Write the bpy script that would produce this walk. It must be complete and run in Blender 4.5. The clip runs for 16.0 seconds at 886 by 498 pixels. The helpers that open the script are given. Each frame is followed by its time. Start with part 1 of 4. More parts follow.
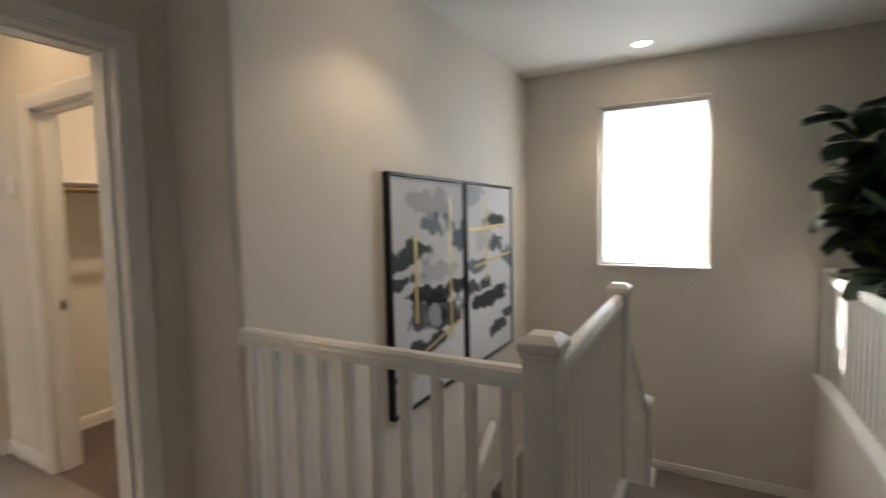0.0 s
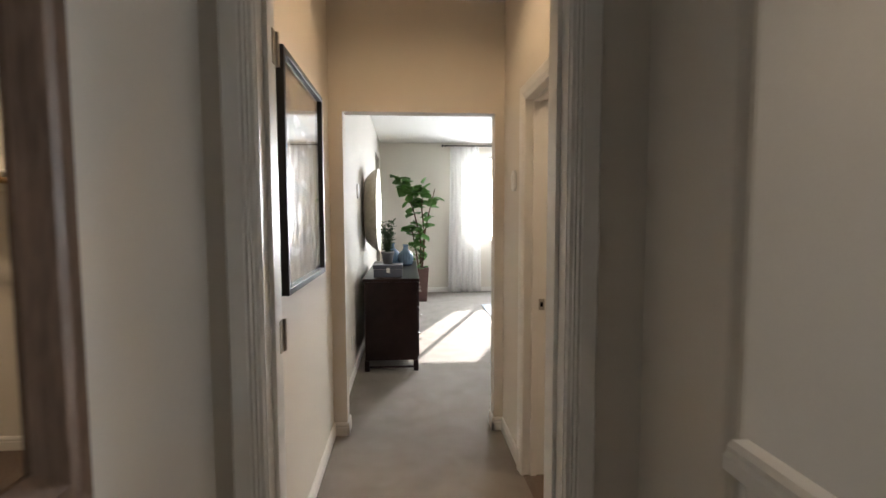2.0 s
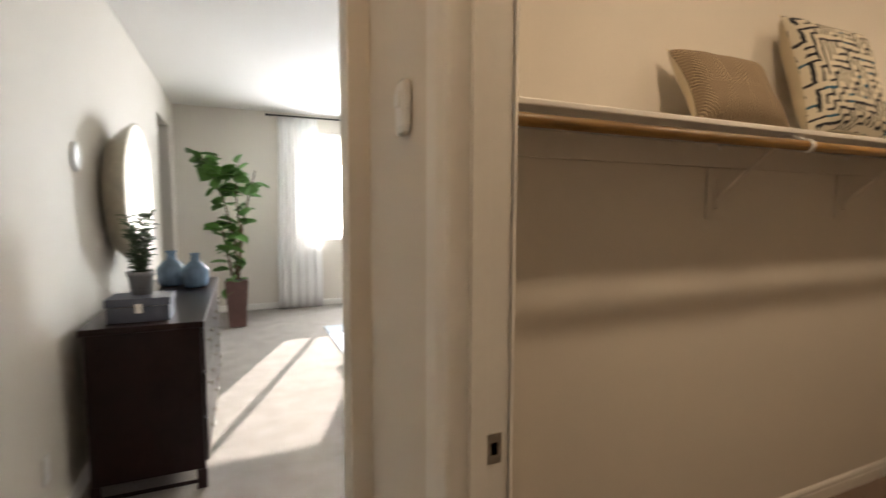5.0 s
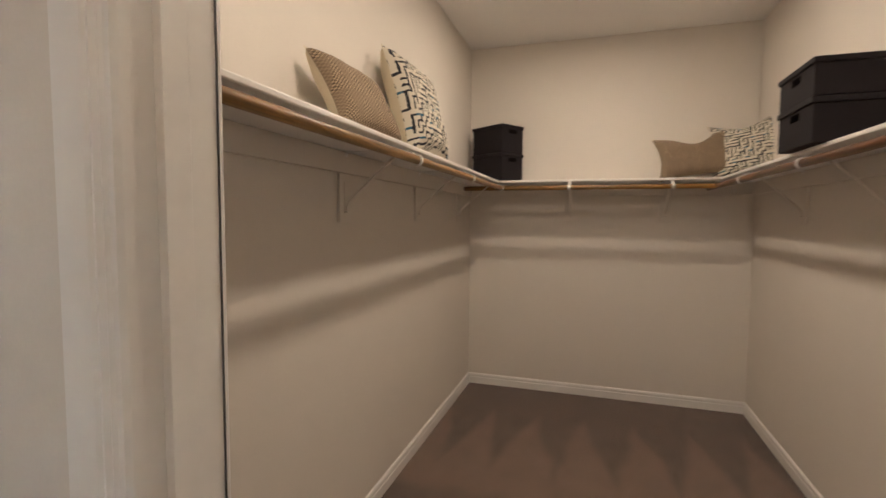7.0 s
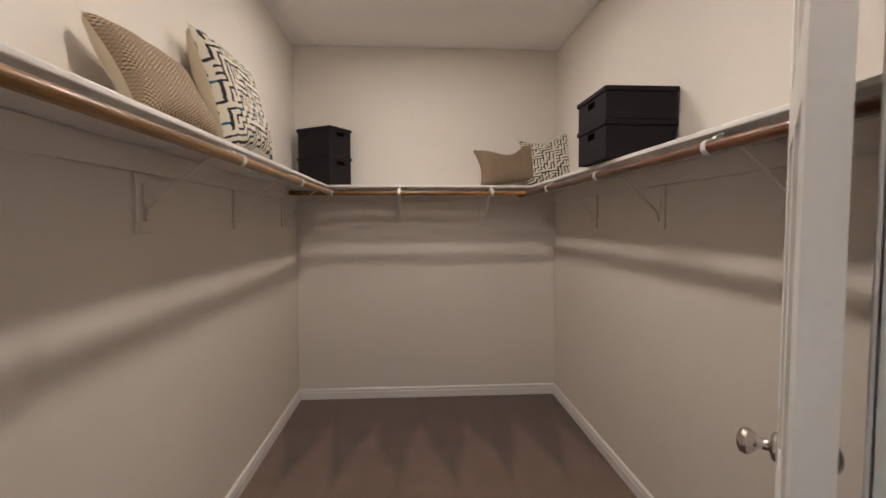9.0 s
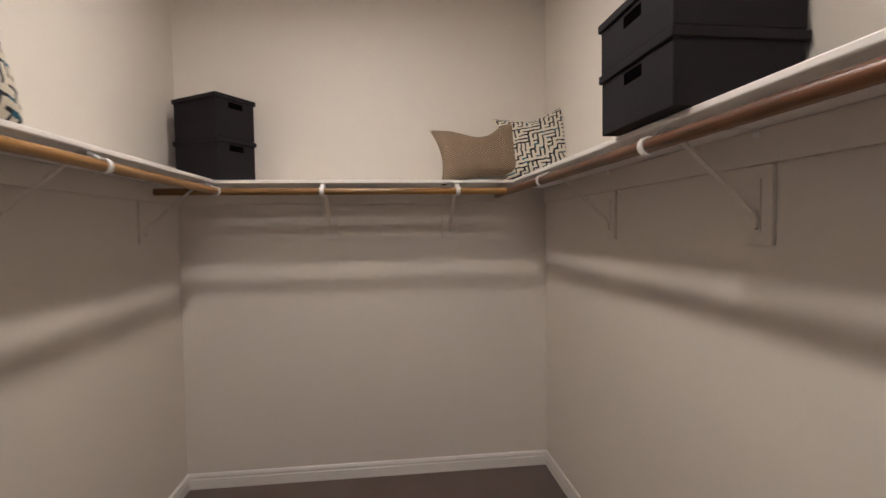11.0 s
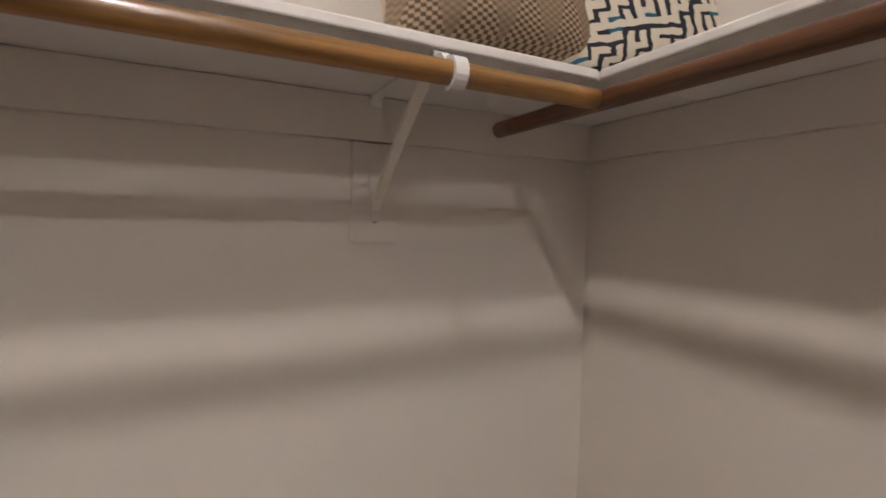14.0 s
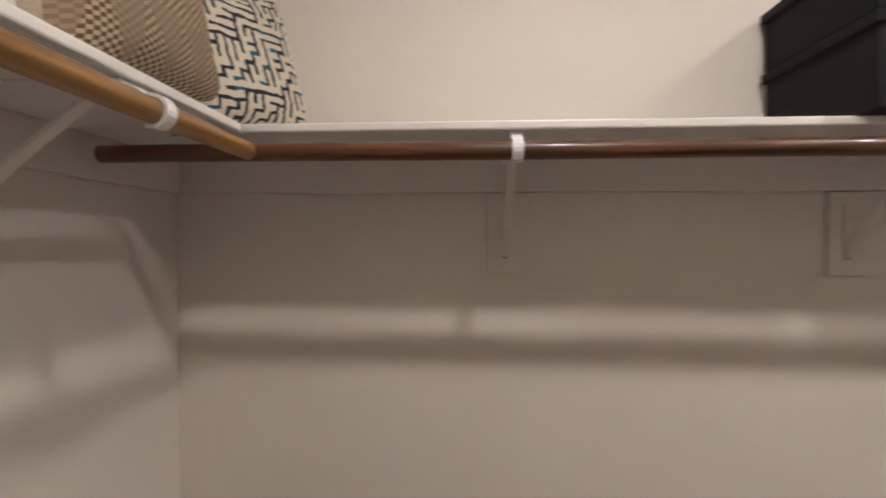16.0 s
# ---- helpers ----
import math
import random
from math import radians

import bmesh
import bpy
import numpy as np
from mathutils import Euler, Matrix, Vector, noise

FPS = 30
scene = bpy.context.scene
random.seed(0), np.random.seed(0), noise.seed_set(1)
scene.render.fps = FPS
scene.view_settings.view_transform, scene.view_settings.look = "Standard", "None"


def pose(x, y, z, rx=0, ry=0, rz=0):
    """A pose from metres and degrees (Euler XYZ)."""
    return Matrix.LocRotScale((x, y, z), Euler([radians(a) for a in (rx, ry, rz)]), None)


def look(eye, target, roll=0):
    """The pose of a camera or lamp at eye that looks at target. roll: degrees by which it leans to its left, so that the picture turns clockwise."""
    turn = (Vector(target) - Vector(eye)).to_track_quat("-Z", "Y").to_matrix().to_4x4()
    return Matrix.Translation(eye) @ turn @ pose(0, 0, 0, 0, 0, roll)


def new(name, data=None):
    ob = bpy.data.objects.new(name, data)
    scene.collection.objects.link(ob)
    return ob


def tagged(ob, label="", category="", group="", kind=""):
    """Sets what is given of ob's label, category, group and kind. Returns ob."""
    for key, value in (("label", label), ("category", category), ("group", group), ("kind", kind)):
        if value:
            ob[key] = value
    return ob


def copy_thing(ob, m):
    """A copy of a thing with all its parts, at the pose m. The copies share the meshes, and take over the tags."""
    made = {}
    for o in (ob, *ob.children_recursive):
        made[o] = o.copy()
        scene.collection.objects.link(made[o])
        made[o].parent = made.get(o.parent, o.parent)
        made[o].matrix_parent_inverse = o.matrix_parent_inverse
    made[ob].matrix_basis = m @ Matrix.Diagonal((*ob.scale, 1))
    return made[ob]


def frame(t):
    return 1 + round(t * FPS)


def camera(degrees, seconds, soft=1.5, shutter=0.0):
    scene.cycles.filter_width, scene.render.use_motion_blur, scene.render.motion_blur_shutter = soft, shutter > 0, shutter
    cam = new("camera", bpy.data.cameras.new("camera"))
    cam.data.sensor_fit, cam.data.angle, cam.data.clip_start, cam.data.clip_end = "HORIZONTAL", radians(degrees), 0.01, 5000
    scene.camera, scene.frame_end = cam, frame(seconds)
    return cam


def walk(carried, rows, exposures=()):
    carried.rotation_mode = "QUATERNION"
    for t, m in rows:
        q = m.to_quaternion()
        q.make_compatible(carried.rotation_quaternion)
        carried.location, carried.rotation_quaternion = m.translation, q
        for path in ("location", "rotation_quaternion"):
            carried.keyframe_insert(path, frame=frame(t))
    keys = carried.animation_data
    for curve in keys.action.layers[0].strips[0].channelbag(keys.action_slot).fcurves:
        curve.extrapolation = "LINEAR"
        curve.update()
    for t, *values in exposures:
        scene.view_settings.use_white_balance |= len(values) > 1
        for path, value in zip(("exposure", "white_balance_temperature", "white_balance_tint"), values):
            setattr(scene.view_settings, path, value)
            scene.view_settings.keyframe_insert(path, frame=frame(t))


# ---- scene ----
cam = camera(86.5, 16.0, soft=1.5, shutter=0.4)

# seconds, place, pitch, roll, yaw
PATH = [
    (0, 0.773, 0.398, 1.396, -3.92, 1.13, -61.5),
    (0.5, 0.987, 0.461, 1.4, -3.77, 0.7, -41.51),
    (1, 1.145, 0.604, 1.409, -3.69, 0.59, -22.32),
    (1.5, 1.249, 0.84, 1.404, -3.89, 0.29, -9.46),
    (2, 1.345, 1.104, 1.412, -4.02, 0.16, -4.34),
    (2.5, 1.444, 1.434, 1.421, -4, 0.32, -3.45),
    (3, 1.481, 1.779, 1.408, -4.11, 0.08, -2.25),
    (3.2, 1.466, 1.935, 1.413, -3.94, 0.09, -2.25),
    (3.9, 1.475, 2.34, 1.4, -4.1, 0.1, -3),
    (4.6, 1.56, 2.65, 1.39, -4.3, 0.1, -13.5),
    (5.3, 1.675, 2.859, 1.389, -4.91, -0.43, -32),
    (5.5, 1.71, 2.889, 1.389, -5.01, -0.43, -38.5),
    (6, 1.785, 2.965, 1.39, -4.55, 0.07, -52.35),
    (6.5, 1.732, 3.035, 1.388, -4.36, -0.46, -62.21),
    (7, 1.609, 3.093, 1.381, -3.75, -0.42, -72.27),
    (7.5, 1.549, 3.147, 1.384, -3.45, -0.43, -80.76),
    (8, 1.529, 3.19, 1.379, -3.04, -0.17, -86.84),
    (8.5, 1.565, 3.186, 1.39, -3.09, -0.01, -90.66),
    (9, 1.688, 3.164, 1.393, -3.21, 0.14, -93.57),
    (9.2, 1.763, 3.149, 1.393, -3.21, 0.14, -94.57),
    (10.3, 2.328, 3.044, 1.405, -2.764, 0.466, -95.308),
    (11.5, 3.021, 2.915, 1.418, -2.28, 0.82, -97.19),
    (12, 3.362, 2.915, 1.429, -2.7, 0.47, -96.58),
    (12.5, 3.703, 2.918, 1.434, -3.1, 0.09, -96.65),
    (13, 4.06, 2.875, 1.427, -3.46, -0.04, -99.22),
    (13.5, 4.306, 2.889, 1.411, -3.34, -0.77, -103.16),
    (14, 4.496, 2.901, 1.408, -3.46, -0.97, -117.01),
    (14.5, 4.65, 2.853, 1.441, -2.73, -1.13, -131.2),
    (15, 4.675, 2.951, 1.451, -1.62, -0.85, -146.06),
    (15.5, 4.692, 3.089, 1.446, -1.2, -0.3, -162.84),
    (16, 4.653, 3.185, 1.434, -0.59, -0.12, -176.5),
]
walk(cam, [(t, pose(x, y, z, 90 + p, r, w)) for t, x, y, z, p, r, w in PATH],
     exposures=[(0, 2.13, 6350, 11), (0.5, 2.08, 6350, 11), (1.0, 1.85, 6400, 11), (2.0, 1.7, 6450, 11), (3.2, 1.7, 6350, 11), (5.3, 1.58, 6800, 12), (6.1, 1.84, 7050, 12), (6.6, 1.95, 6350, 12), (7.5, 2.22, 5200, 12), (9.2, 2.12, 5100, 12), (11.5, 2.2, 5000, 12), (13, 2.2, 4980, 12), (14.2, 2.38, 4920, 12), (15, 2.44, 4920, 12), (16, 2.38, 4950, 12)])

# ---- light ----
world = bpy.data.worlds.new("world")
scene.world = world
world.use_nodes = True
wn = world.node_tree
sky = wn.nodes.new("ShaderNodeTexSky")
sky.sky_type, sky.sun_disc = "NISHITA", False
SUN_WAY = Vector((-0.394, -1.0, -0.541)).normalized()
sky.sun_elevation = math.asin(-SUN_WAY.z)
sky.sun_rotation = math.atan2(-SUN_WAY.x, -SUN_WAY.y)
wn.links.new(sky.outputs[0], wn.nodes["Background"].inputs[0])
wn.nodes["Background"].inputs[1].default_value = 0.10


def lamp(name, kind, energy, m, colour=(1, 1, 1), **more):
    data = bpy.data.lights.new(name, kind)
    data.energy, data.color = energy, colour
    if "angle" in more:
        data.angle = more["angle"]
    if "size" in more:
        data.shape, data.size, data.size_y = "RECTANGLE", more["size"][0], more["size"][1]
    if "radius" in more:
        data.shadow_soft_size = more["radius"]
    if "cone" in more:
        data.spot_size, data.spot_blend = radians(more["cone"]), 0.5
    ob = new(name, data)
    ob.matrix_world = m
    return ob


WARM, AMBER = (1.0, 0.77, 0.54), (1.0, 0.68, 0.40)
lamp("sun", "SUN", 5.0, look((0, 0, 0), SUN_WAY), (1.0, 0.96, 0.90), angle=radians(0.6))
lamp("sky_bedroom_window", "AREA", 66, look((3.15, 9.93, 1.75), (3.0, 5.0, 1.0)), (0.86, 0.93, 1.0), size=(1.2, 1.5))
lamp("sky_stair_window", "AREA", 4.4, look((5.50, 0.78, 1.65), (2.0, 0.6, 0.8)), (0.88, 0.94, 1.0), size=(0.88, 1.4))
SPOTS = [  # the recessed lamps: place, watts
    ("closet", 4.29, 3.12, 3.2), ("closet", 2.95, 3.12, 3.2),
    ("passage", 1.42, 3.15, 15), ("landing", 4.92, 0.82, 21), ("landing", 2.72, 1.35, 22),
]
for where, sx, sy, watts in SPOTS:
    at = look((sx, sy, 2.725), (sx, sy + 0.0001, 0))
    if where == "closet":
        disc = lamp("downlight_disc", "AREA", watts, at, WARM)
        disc.data.shape, disc.data.size = "DISK", 0.115
    else:
        lamp("downlight_beam", "SPOT", watts * 0.34, at, AMBER if where == "passage" else WARM, radius=0.045, cone=165 if where == "passage" else 108)

# ---- materials ----


def material(name, colour, rough=0.8, metal=0.0, scale=30.0, vary=0.06, bump=0.1, depth=0.002, second=3.0, **more):
    """Two scales of noise on the colour, a fine relief."""
    m = bpy.data.materials.new(name)
    m.use_nodes = True
    t = m.node_tree
    b = t.nodes["Principled BSDF"]
    b.inputs["Roughness"].default_value, b.inputs["Metallic"].default_value = rough, metal
    co = t.nodes.new("ShaderNodeTexCoord")
    fine, big = t.nodes.new("ShaderNodeTexNoise"), t.nodes.new("ShaderNodeTexNoise")
    fine.inputs["Scale"].default_value, big.inputs["Scale"].default_value = scale, second
    fine.inputs["Detail"].default_value = 6
    mp = t.nodes.new("ShaderNodeMapping")
    mp.inputs["Scale"].default_value = more.get("stretch", (1, 1, 1))
    t.links.new(co.outputs["Object"], mp.inputs[0])
    for n in (fine, big):
        t.links.new(mp.outputs[0], n.inputs["Vector"])
    add = t.nodes.new("ShaderNodeMath")
    add.operation = "ADD"
    t.links.new(fine.outputs[0], add.inputs[0])
    t.links.new(big.outputs[0], add.inputs[1])
    ramp = t.nodes.new("ShaderNodeMapRange")
    ramp.inputs["From Min"].default_value, ramp.inputs["From Max"].default_value = 0.6, 1.4
    ramp.inputs["To Min"].default_value, ramp.inputs["To Max"].default_value = 1 - vary, 1 + vary
    t.links.new(add.outputs[0], ramp.inputs[0])
    mix = t.nodes.new("ShaderNodeVectorMath")
    mix.operation = "SCALE"
    mix.inputs[0].default_value = colour
    t.links.new(ramp.outputs[0], mix.inputs["Scale"])
    t.links.new(mix.outputs[0], b.inputs["Base Color"])
    if bump:
        bp = t.nodes.new("ShaderNodeBump")
        bp.inputs["Strength"].default_value, bp.inputs["Distance"].default_value = bump, depth
        t.links.new(fine.outputs[0], bp.inputs["Height"])
        t.links.new(bp.outputs[0], b.inputs["Normal"])
    if "spec" in more:
        b.inputs["Specular IOR Level"].default_value = more["spec"]
    if "coat" in more:
        b.inputs["Coat Weight"].default_value = more["coat"]
    if "through" in more:
        b.inputs["Transmission Weight"].default_value = more["through"]
    if "sheen" in more:
        b.inputs["Sheen Weight"].default_value = more["sheen"]
    return m


PAINT = material("wall_paint", (0.71, 0.66, 0.585), 0.75, scale=180, vary=0.025, bump=0.12, depth=0.0012, second=1.2)
CEIL = material("ceiling_paint", (0.82, 0.80, 0.76), 0.85, scale=120, vary=0.02, bump=0.25, depth=0.002, second=1.0)
TRIM = material("white_trim_paint", (0.80, 0.775, 0.73), 0.35, scale=60, vary=0.02, bump=0.04, depth=0.0006)
MELA = material("white_shelf_paint", (0.80, 0.785, 0.76), 0.4, scale=50, vary=0.03, bump=0.04, depth=0.0006)
PLASTIC = material("white_plastic", (0.80, 0.79, 0.76), 0.35, vary=0.01, bump=0)
ROD = material("varnished_rod_wood", (0.235, 0.122, 0.029), 0.34, scale=55, vary=0.85, bump=0.05, depth=0.0006, second=9, stretch=(0.10, 2.2, 2.2), coat=0.25)
# rod wood again, stained darker; the rod's shadow side is in this colour
SHADEDROD = material("dark_shaded_rod_wood", (0.115, 0.046, 0.016), 0.38, scale=55, vary=0.85, bump=0.05, depth=0.0006, second=9, stretch=(0.10, 2.2, 2.2), coat=0.15)
ESPRESSO = material("espresso_wood", (0.016, 0.007, 0.0065), 0.3, spec=0.2, scale=18, vary=0.3, bump=0.04, stretch=(1, 6, 1), coat=0.08)
BLACKBOX = material("dark_box_card", (0.0142, 0.0118, 0.0136), 0.78, spec=0.2, scale=220, vary=0.25, bump=0.25, depth=0.0006)
HOLE = material("dark_hole", (0.0025, 0.002, 0.002), 1.0, spec=0.0, bump=0)
BLACK = material("black_frame_paint", (0.008, 0.008, 0.009), 0.4, spec=0.3, vary=0.1, bump=0.03)
CHROME = material("brushed_nickel", (0.62, 0.59, 0.54), 0.18, 1.0, scale=90, vary=0.06, bump=0.02)
STEEL = material("dull_steel", (0.42, 0.39, 0.34), 0.35, 1.0, scale=90, vary=0.1, bump=0.02)
SILVER = material("hammered_silver", (0.50, 0.45, 0.36), 0.42, 0.35, scale=24, vary=0.25, bump=0.6, depth=0.01)
DRIFT = material("weathered_oak", (0.17, 0.105, 0.068), 0.7, scale=22, vary=0.45, bump=0.5, depth=0.003, second=7, stretch=(5, 5, 0.7))
LINEN = material("cream_linen", (0.66, 0.58, 0.42), 0.9, scale=260, vary=0.10, bump=0.3, depth=0.0008)
CURTAIN = material("sheer_white_curtain", (0.90, 0.89, 0.87), 0.9, scale=300, vary=0.03, bump=0.1)
CLAY = material("brown_planter", (0.115, 0.055, 0.045), 0.45, scale=14, vary=0.25, bump=0.1)
GREYPOT = material("grey_pot", (0.20, 0.20, 0.21), 0.6, scale=30, vary=0.12, bump=0.1)
SOIL = material("soil", (0.03, 0.022, 0.015), 0.95, scale=60, vary=0.4, bump=0.8, depth=0.01)
LEAF = material("fiddle_leaf", (0.11, 0.265, 0.05), 0.4, scale=16, vary=0.45, bump=0.1)
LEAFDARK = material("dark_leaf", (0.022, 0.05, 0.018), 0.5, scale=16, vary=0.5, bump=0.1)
HERB = material("herb_leaf", (0.075, 0.125, 0.055), 0.55, scale=30, vary=0.4, bump=0.05)
BARK = material("bark", (0.12, 0.075, 0.045), 0.85, scale=40, vary=0.3, bump=0.5, depth=0.004)
SLATE = material("slate_blue_box", (0.075, 0.085, 0.115), 0.3, scale=30, vary=0.15, bump=0.03)
BLUEGLAZE = material("blue_vase_glaze", (0.15, 0.235, 0.335), 0.22, scale=9, vary=0.5, bump=0.05, second=5)
WHITECLOTH = material("white_cloth", (0.78, 0.77, 0.75), 0.9, scale=200, vary=0.04, bump=0.3)
GREYCLOTH = material("grey_throw", (0.16, 0.18, 0.23), 0.95, scale=60, vary=0.5, bump=0.5)
BLUETAPE = material("blue_tape", (0.03, 0.10, 0.42), 0.6, bump=0.05)
MAT = material("beige_picture_mat", (0.42, 0.35, 0.25), 0.85, scale=90, vary=0.10, bump=0.08)
GOLD = material("gold_leaf", (0.55, 0.42, 0.14), 0.45, 0.35, scale=60, vary=0.25, bump=0.05)


def bare(name):
    m = bpy.data.materials.new(name)
    m.use_nodes = True
    return m, m.node_tree, m.node_tree.nodes["Principled BSDF"]


def node(t, kind, **values):
    n = t.nodes.new(kind)
    for key, value in values.items():
        if key == "operation":
            n.operation = value
        else:
            n.inputs[int(key[1:])].default_value = value
    return n


MIRROR, mt, mb = bare("mirror_glass")
mb.inputs["Base Color"].default_value = (0.86, 0.87, 0.86, 1)
mb.inputs["Metallic"].default_value, mb.inputs["Roughness"].default_value = 1.0, 0.015

GLASS, mt, mb = bare("clear_glass")
mb.inputs["Base Color"].default_value = (1, 1, 1, 1)
mb.inputs["Transmission Weight"].default_value, mb.inputs["Roughness"].default_value = 1.0, 0.0
mb.inputs["IOR"].default_value = 1.45

LIGHTFACE, mt, mb = bare("lamp_lens")
mb.inputs["Base Color"].default_value = (0.9, 0.85, 0.75, 1)
mb.inputs["Emission Color"].default_value = (1.0, 0.80, 0.55, 1)
mb.inputs["Emission Strength"].default_value = 9.0


def carpet(name, colour, nap):
    m, t, b = bare(name)
    b.inputs["Roughness"].default_value = 1.0
    b.inputs["Sheen Weight"].default_value = 0.25
    co = t.nodes.new("ShaderNodeTexCoord")
    pile = node(t, "ShaderNodeTexNoise", i2=240.0, i3=4.0)
    tread = node(t, "ShaderNodeTexNoise", i2=6.0, i3=6.0)
    big = node(t, "ShaderNodeTexNoise", i2=1.6, i3=2.0)
    for n in (pile, tread, big):
        t.links.new(co.outputs["Object"], n.inputs[0])
    level = node(t, "ShaderNodeMath", operation="MULTIPLY_ADD", i1=0.9, i2=0.10)
    t.links.new(pile.outputs[0], level.inputs[0])
    two = node(t, "ShaderNodeMath", operation="MULTIPLY_ADD", i1=0.75)
    t.links.new(tread.outputs[0], two.inputs[0])
    t.links.new(level.outputs[0], two.inputs[2])
    last = two
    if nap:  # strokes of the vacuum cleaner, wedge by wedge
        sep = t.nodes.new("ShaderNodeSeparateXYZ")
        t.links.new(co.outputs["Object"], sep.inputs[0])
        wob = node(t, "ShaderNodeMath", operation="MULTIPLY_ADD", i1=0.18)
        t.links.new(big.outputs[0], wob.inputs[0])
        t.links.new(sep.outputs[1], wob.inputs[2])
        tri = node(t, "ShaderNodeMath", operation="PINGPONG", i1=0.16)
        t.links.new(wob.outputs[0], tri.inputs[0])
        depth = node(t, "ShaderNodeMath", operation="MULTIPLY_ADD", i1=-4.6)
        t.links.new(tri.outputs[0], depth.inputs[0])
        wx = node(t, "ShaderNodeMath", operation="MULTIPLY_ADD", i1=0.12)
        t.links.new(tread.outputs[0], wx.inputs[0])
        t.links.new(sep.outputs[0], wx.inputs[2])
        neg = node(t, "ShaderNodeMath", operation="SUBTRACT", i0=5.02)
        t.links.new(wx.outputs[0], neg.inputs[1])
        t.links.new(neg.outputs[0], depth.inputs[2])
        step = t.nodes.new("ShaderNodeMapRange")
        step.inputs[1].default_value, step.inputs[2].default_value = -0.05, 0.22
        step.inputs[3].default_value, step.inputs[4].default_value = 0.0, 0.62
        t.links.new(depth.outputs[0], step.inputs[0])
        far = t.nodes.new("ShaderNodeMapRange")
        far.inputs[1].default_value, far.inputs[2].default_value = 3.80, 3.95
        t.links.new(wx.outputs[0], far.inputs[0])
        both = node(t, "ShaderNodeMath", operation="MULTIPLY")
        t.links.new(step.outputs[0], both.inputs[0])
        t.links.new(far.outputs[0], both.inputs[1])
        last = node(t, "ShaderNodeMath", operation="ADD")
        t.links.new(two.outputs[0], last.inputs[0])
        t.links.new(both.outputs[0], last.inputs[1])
    tone = node(t, "ShaderNodeVectorMath", operation="SCALE", i0=colour)
    t.links.new(last.outputs[0], tone.inputs["Scale"])
    t.links.new(tone.outputs[0], b.inputs["Base Color"])
    bp = node(t, "ShaderNodeBump", i0=0.9, i1=0.006)
    t.links.new(pile.outputs[0], bp.inputs["Height"])
    t.links.new(bp.outputs[0], b.inputs["Normal"])
    return m


CARPET = carpet("greige_carpet", (0.24, 0.205, 0.175), False)
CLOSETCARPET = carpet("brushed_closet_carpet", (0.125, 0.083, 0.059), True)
RUGCLOTH = material("blue_grey_rug", (0.34, 0.37, 0.42), 0.95, scale=9, vary=0.35, bump=0.4, second=14, stretch=(1, 5, 1))


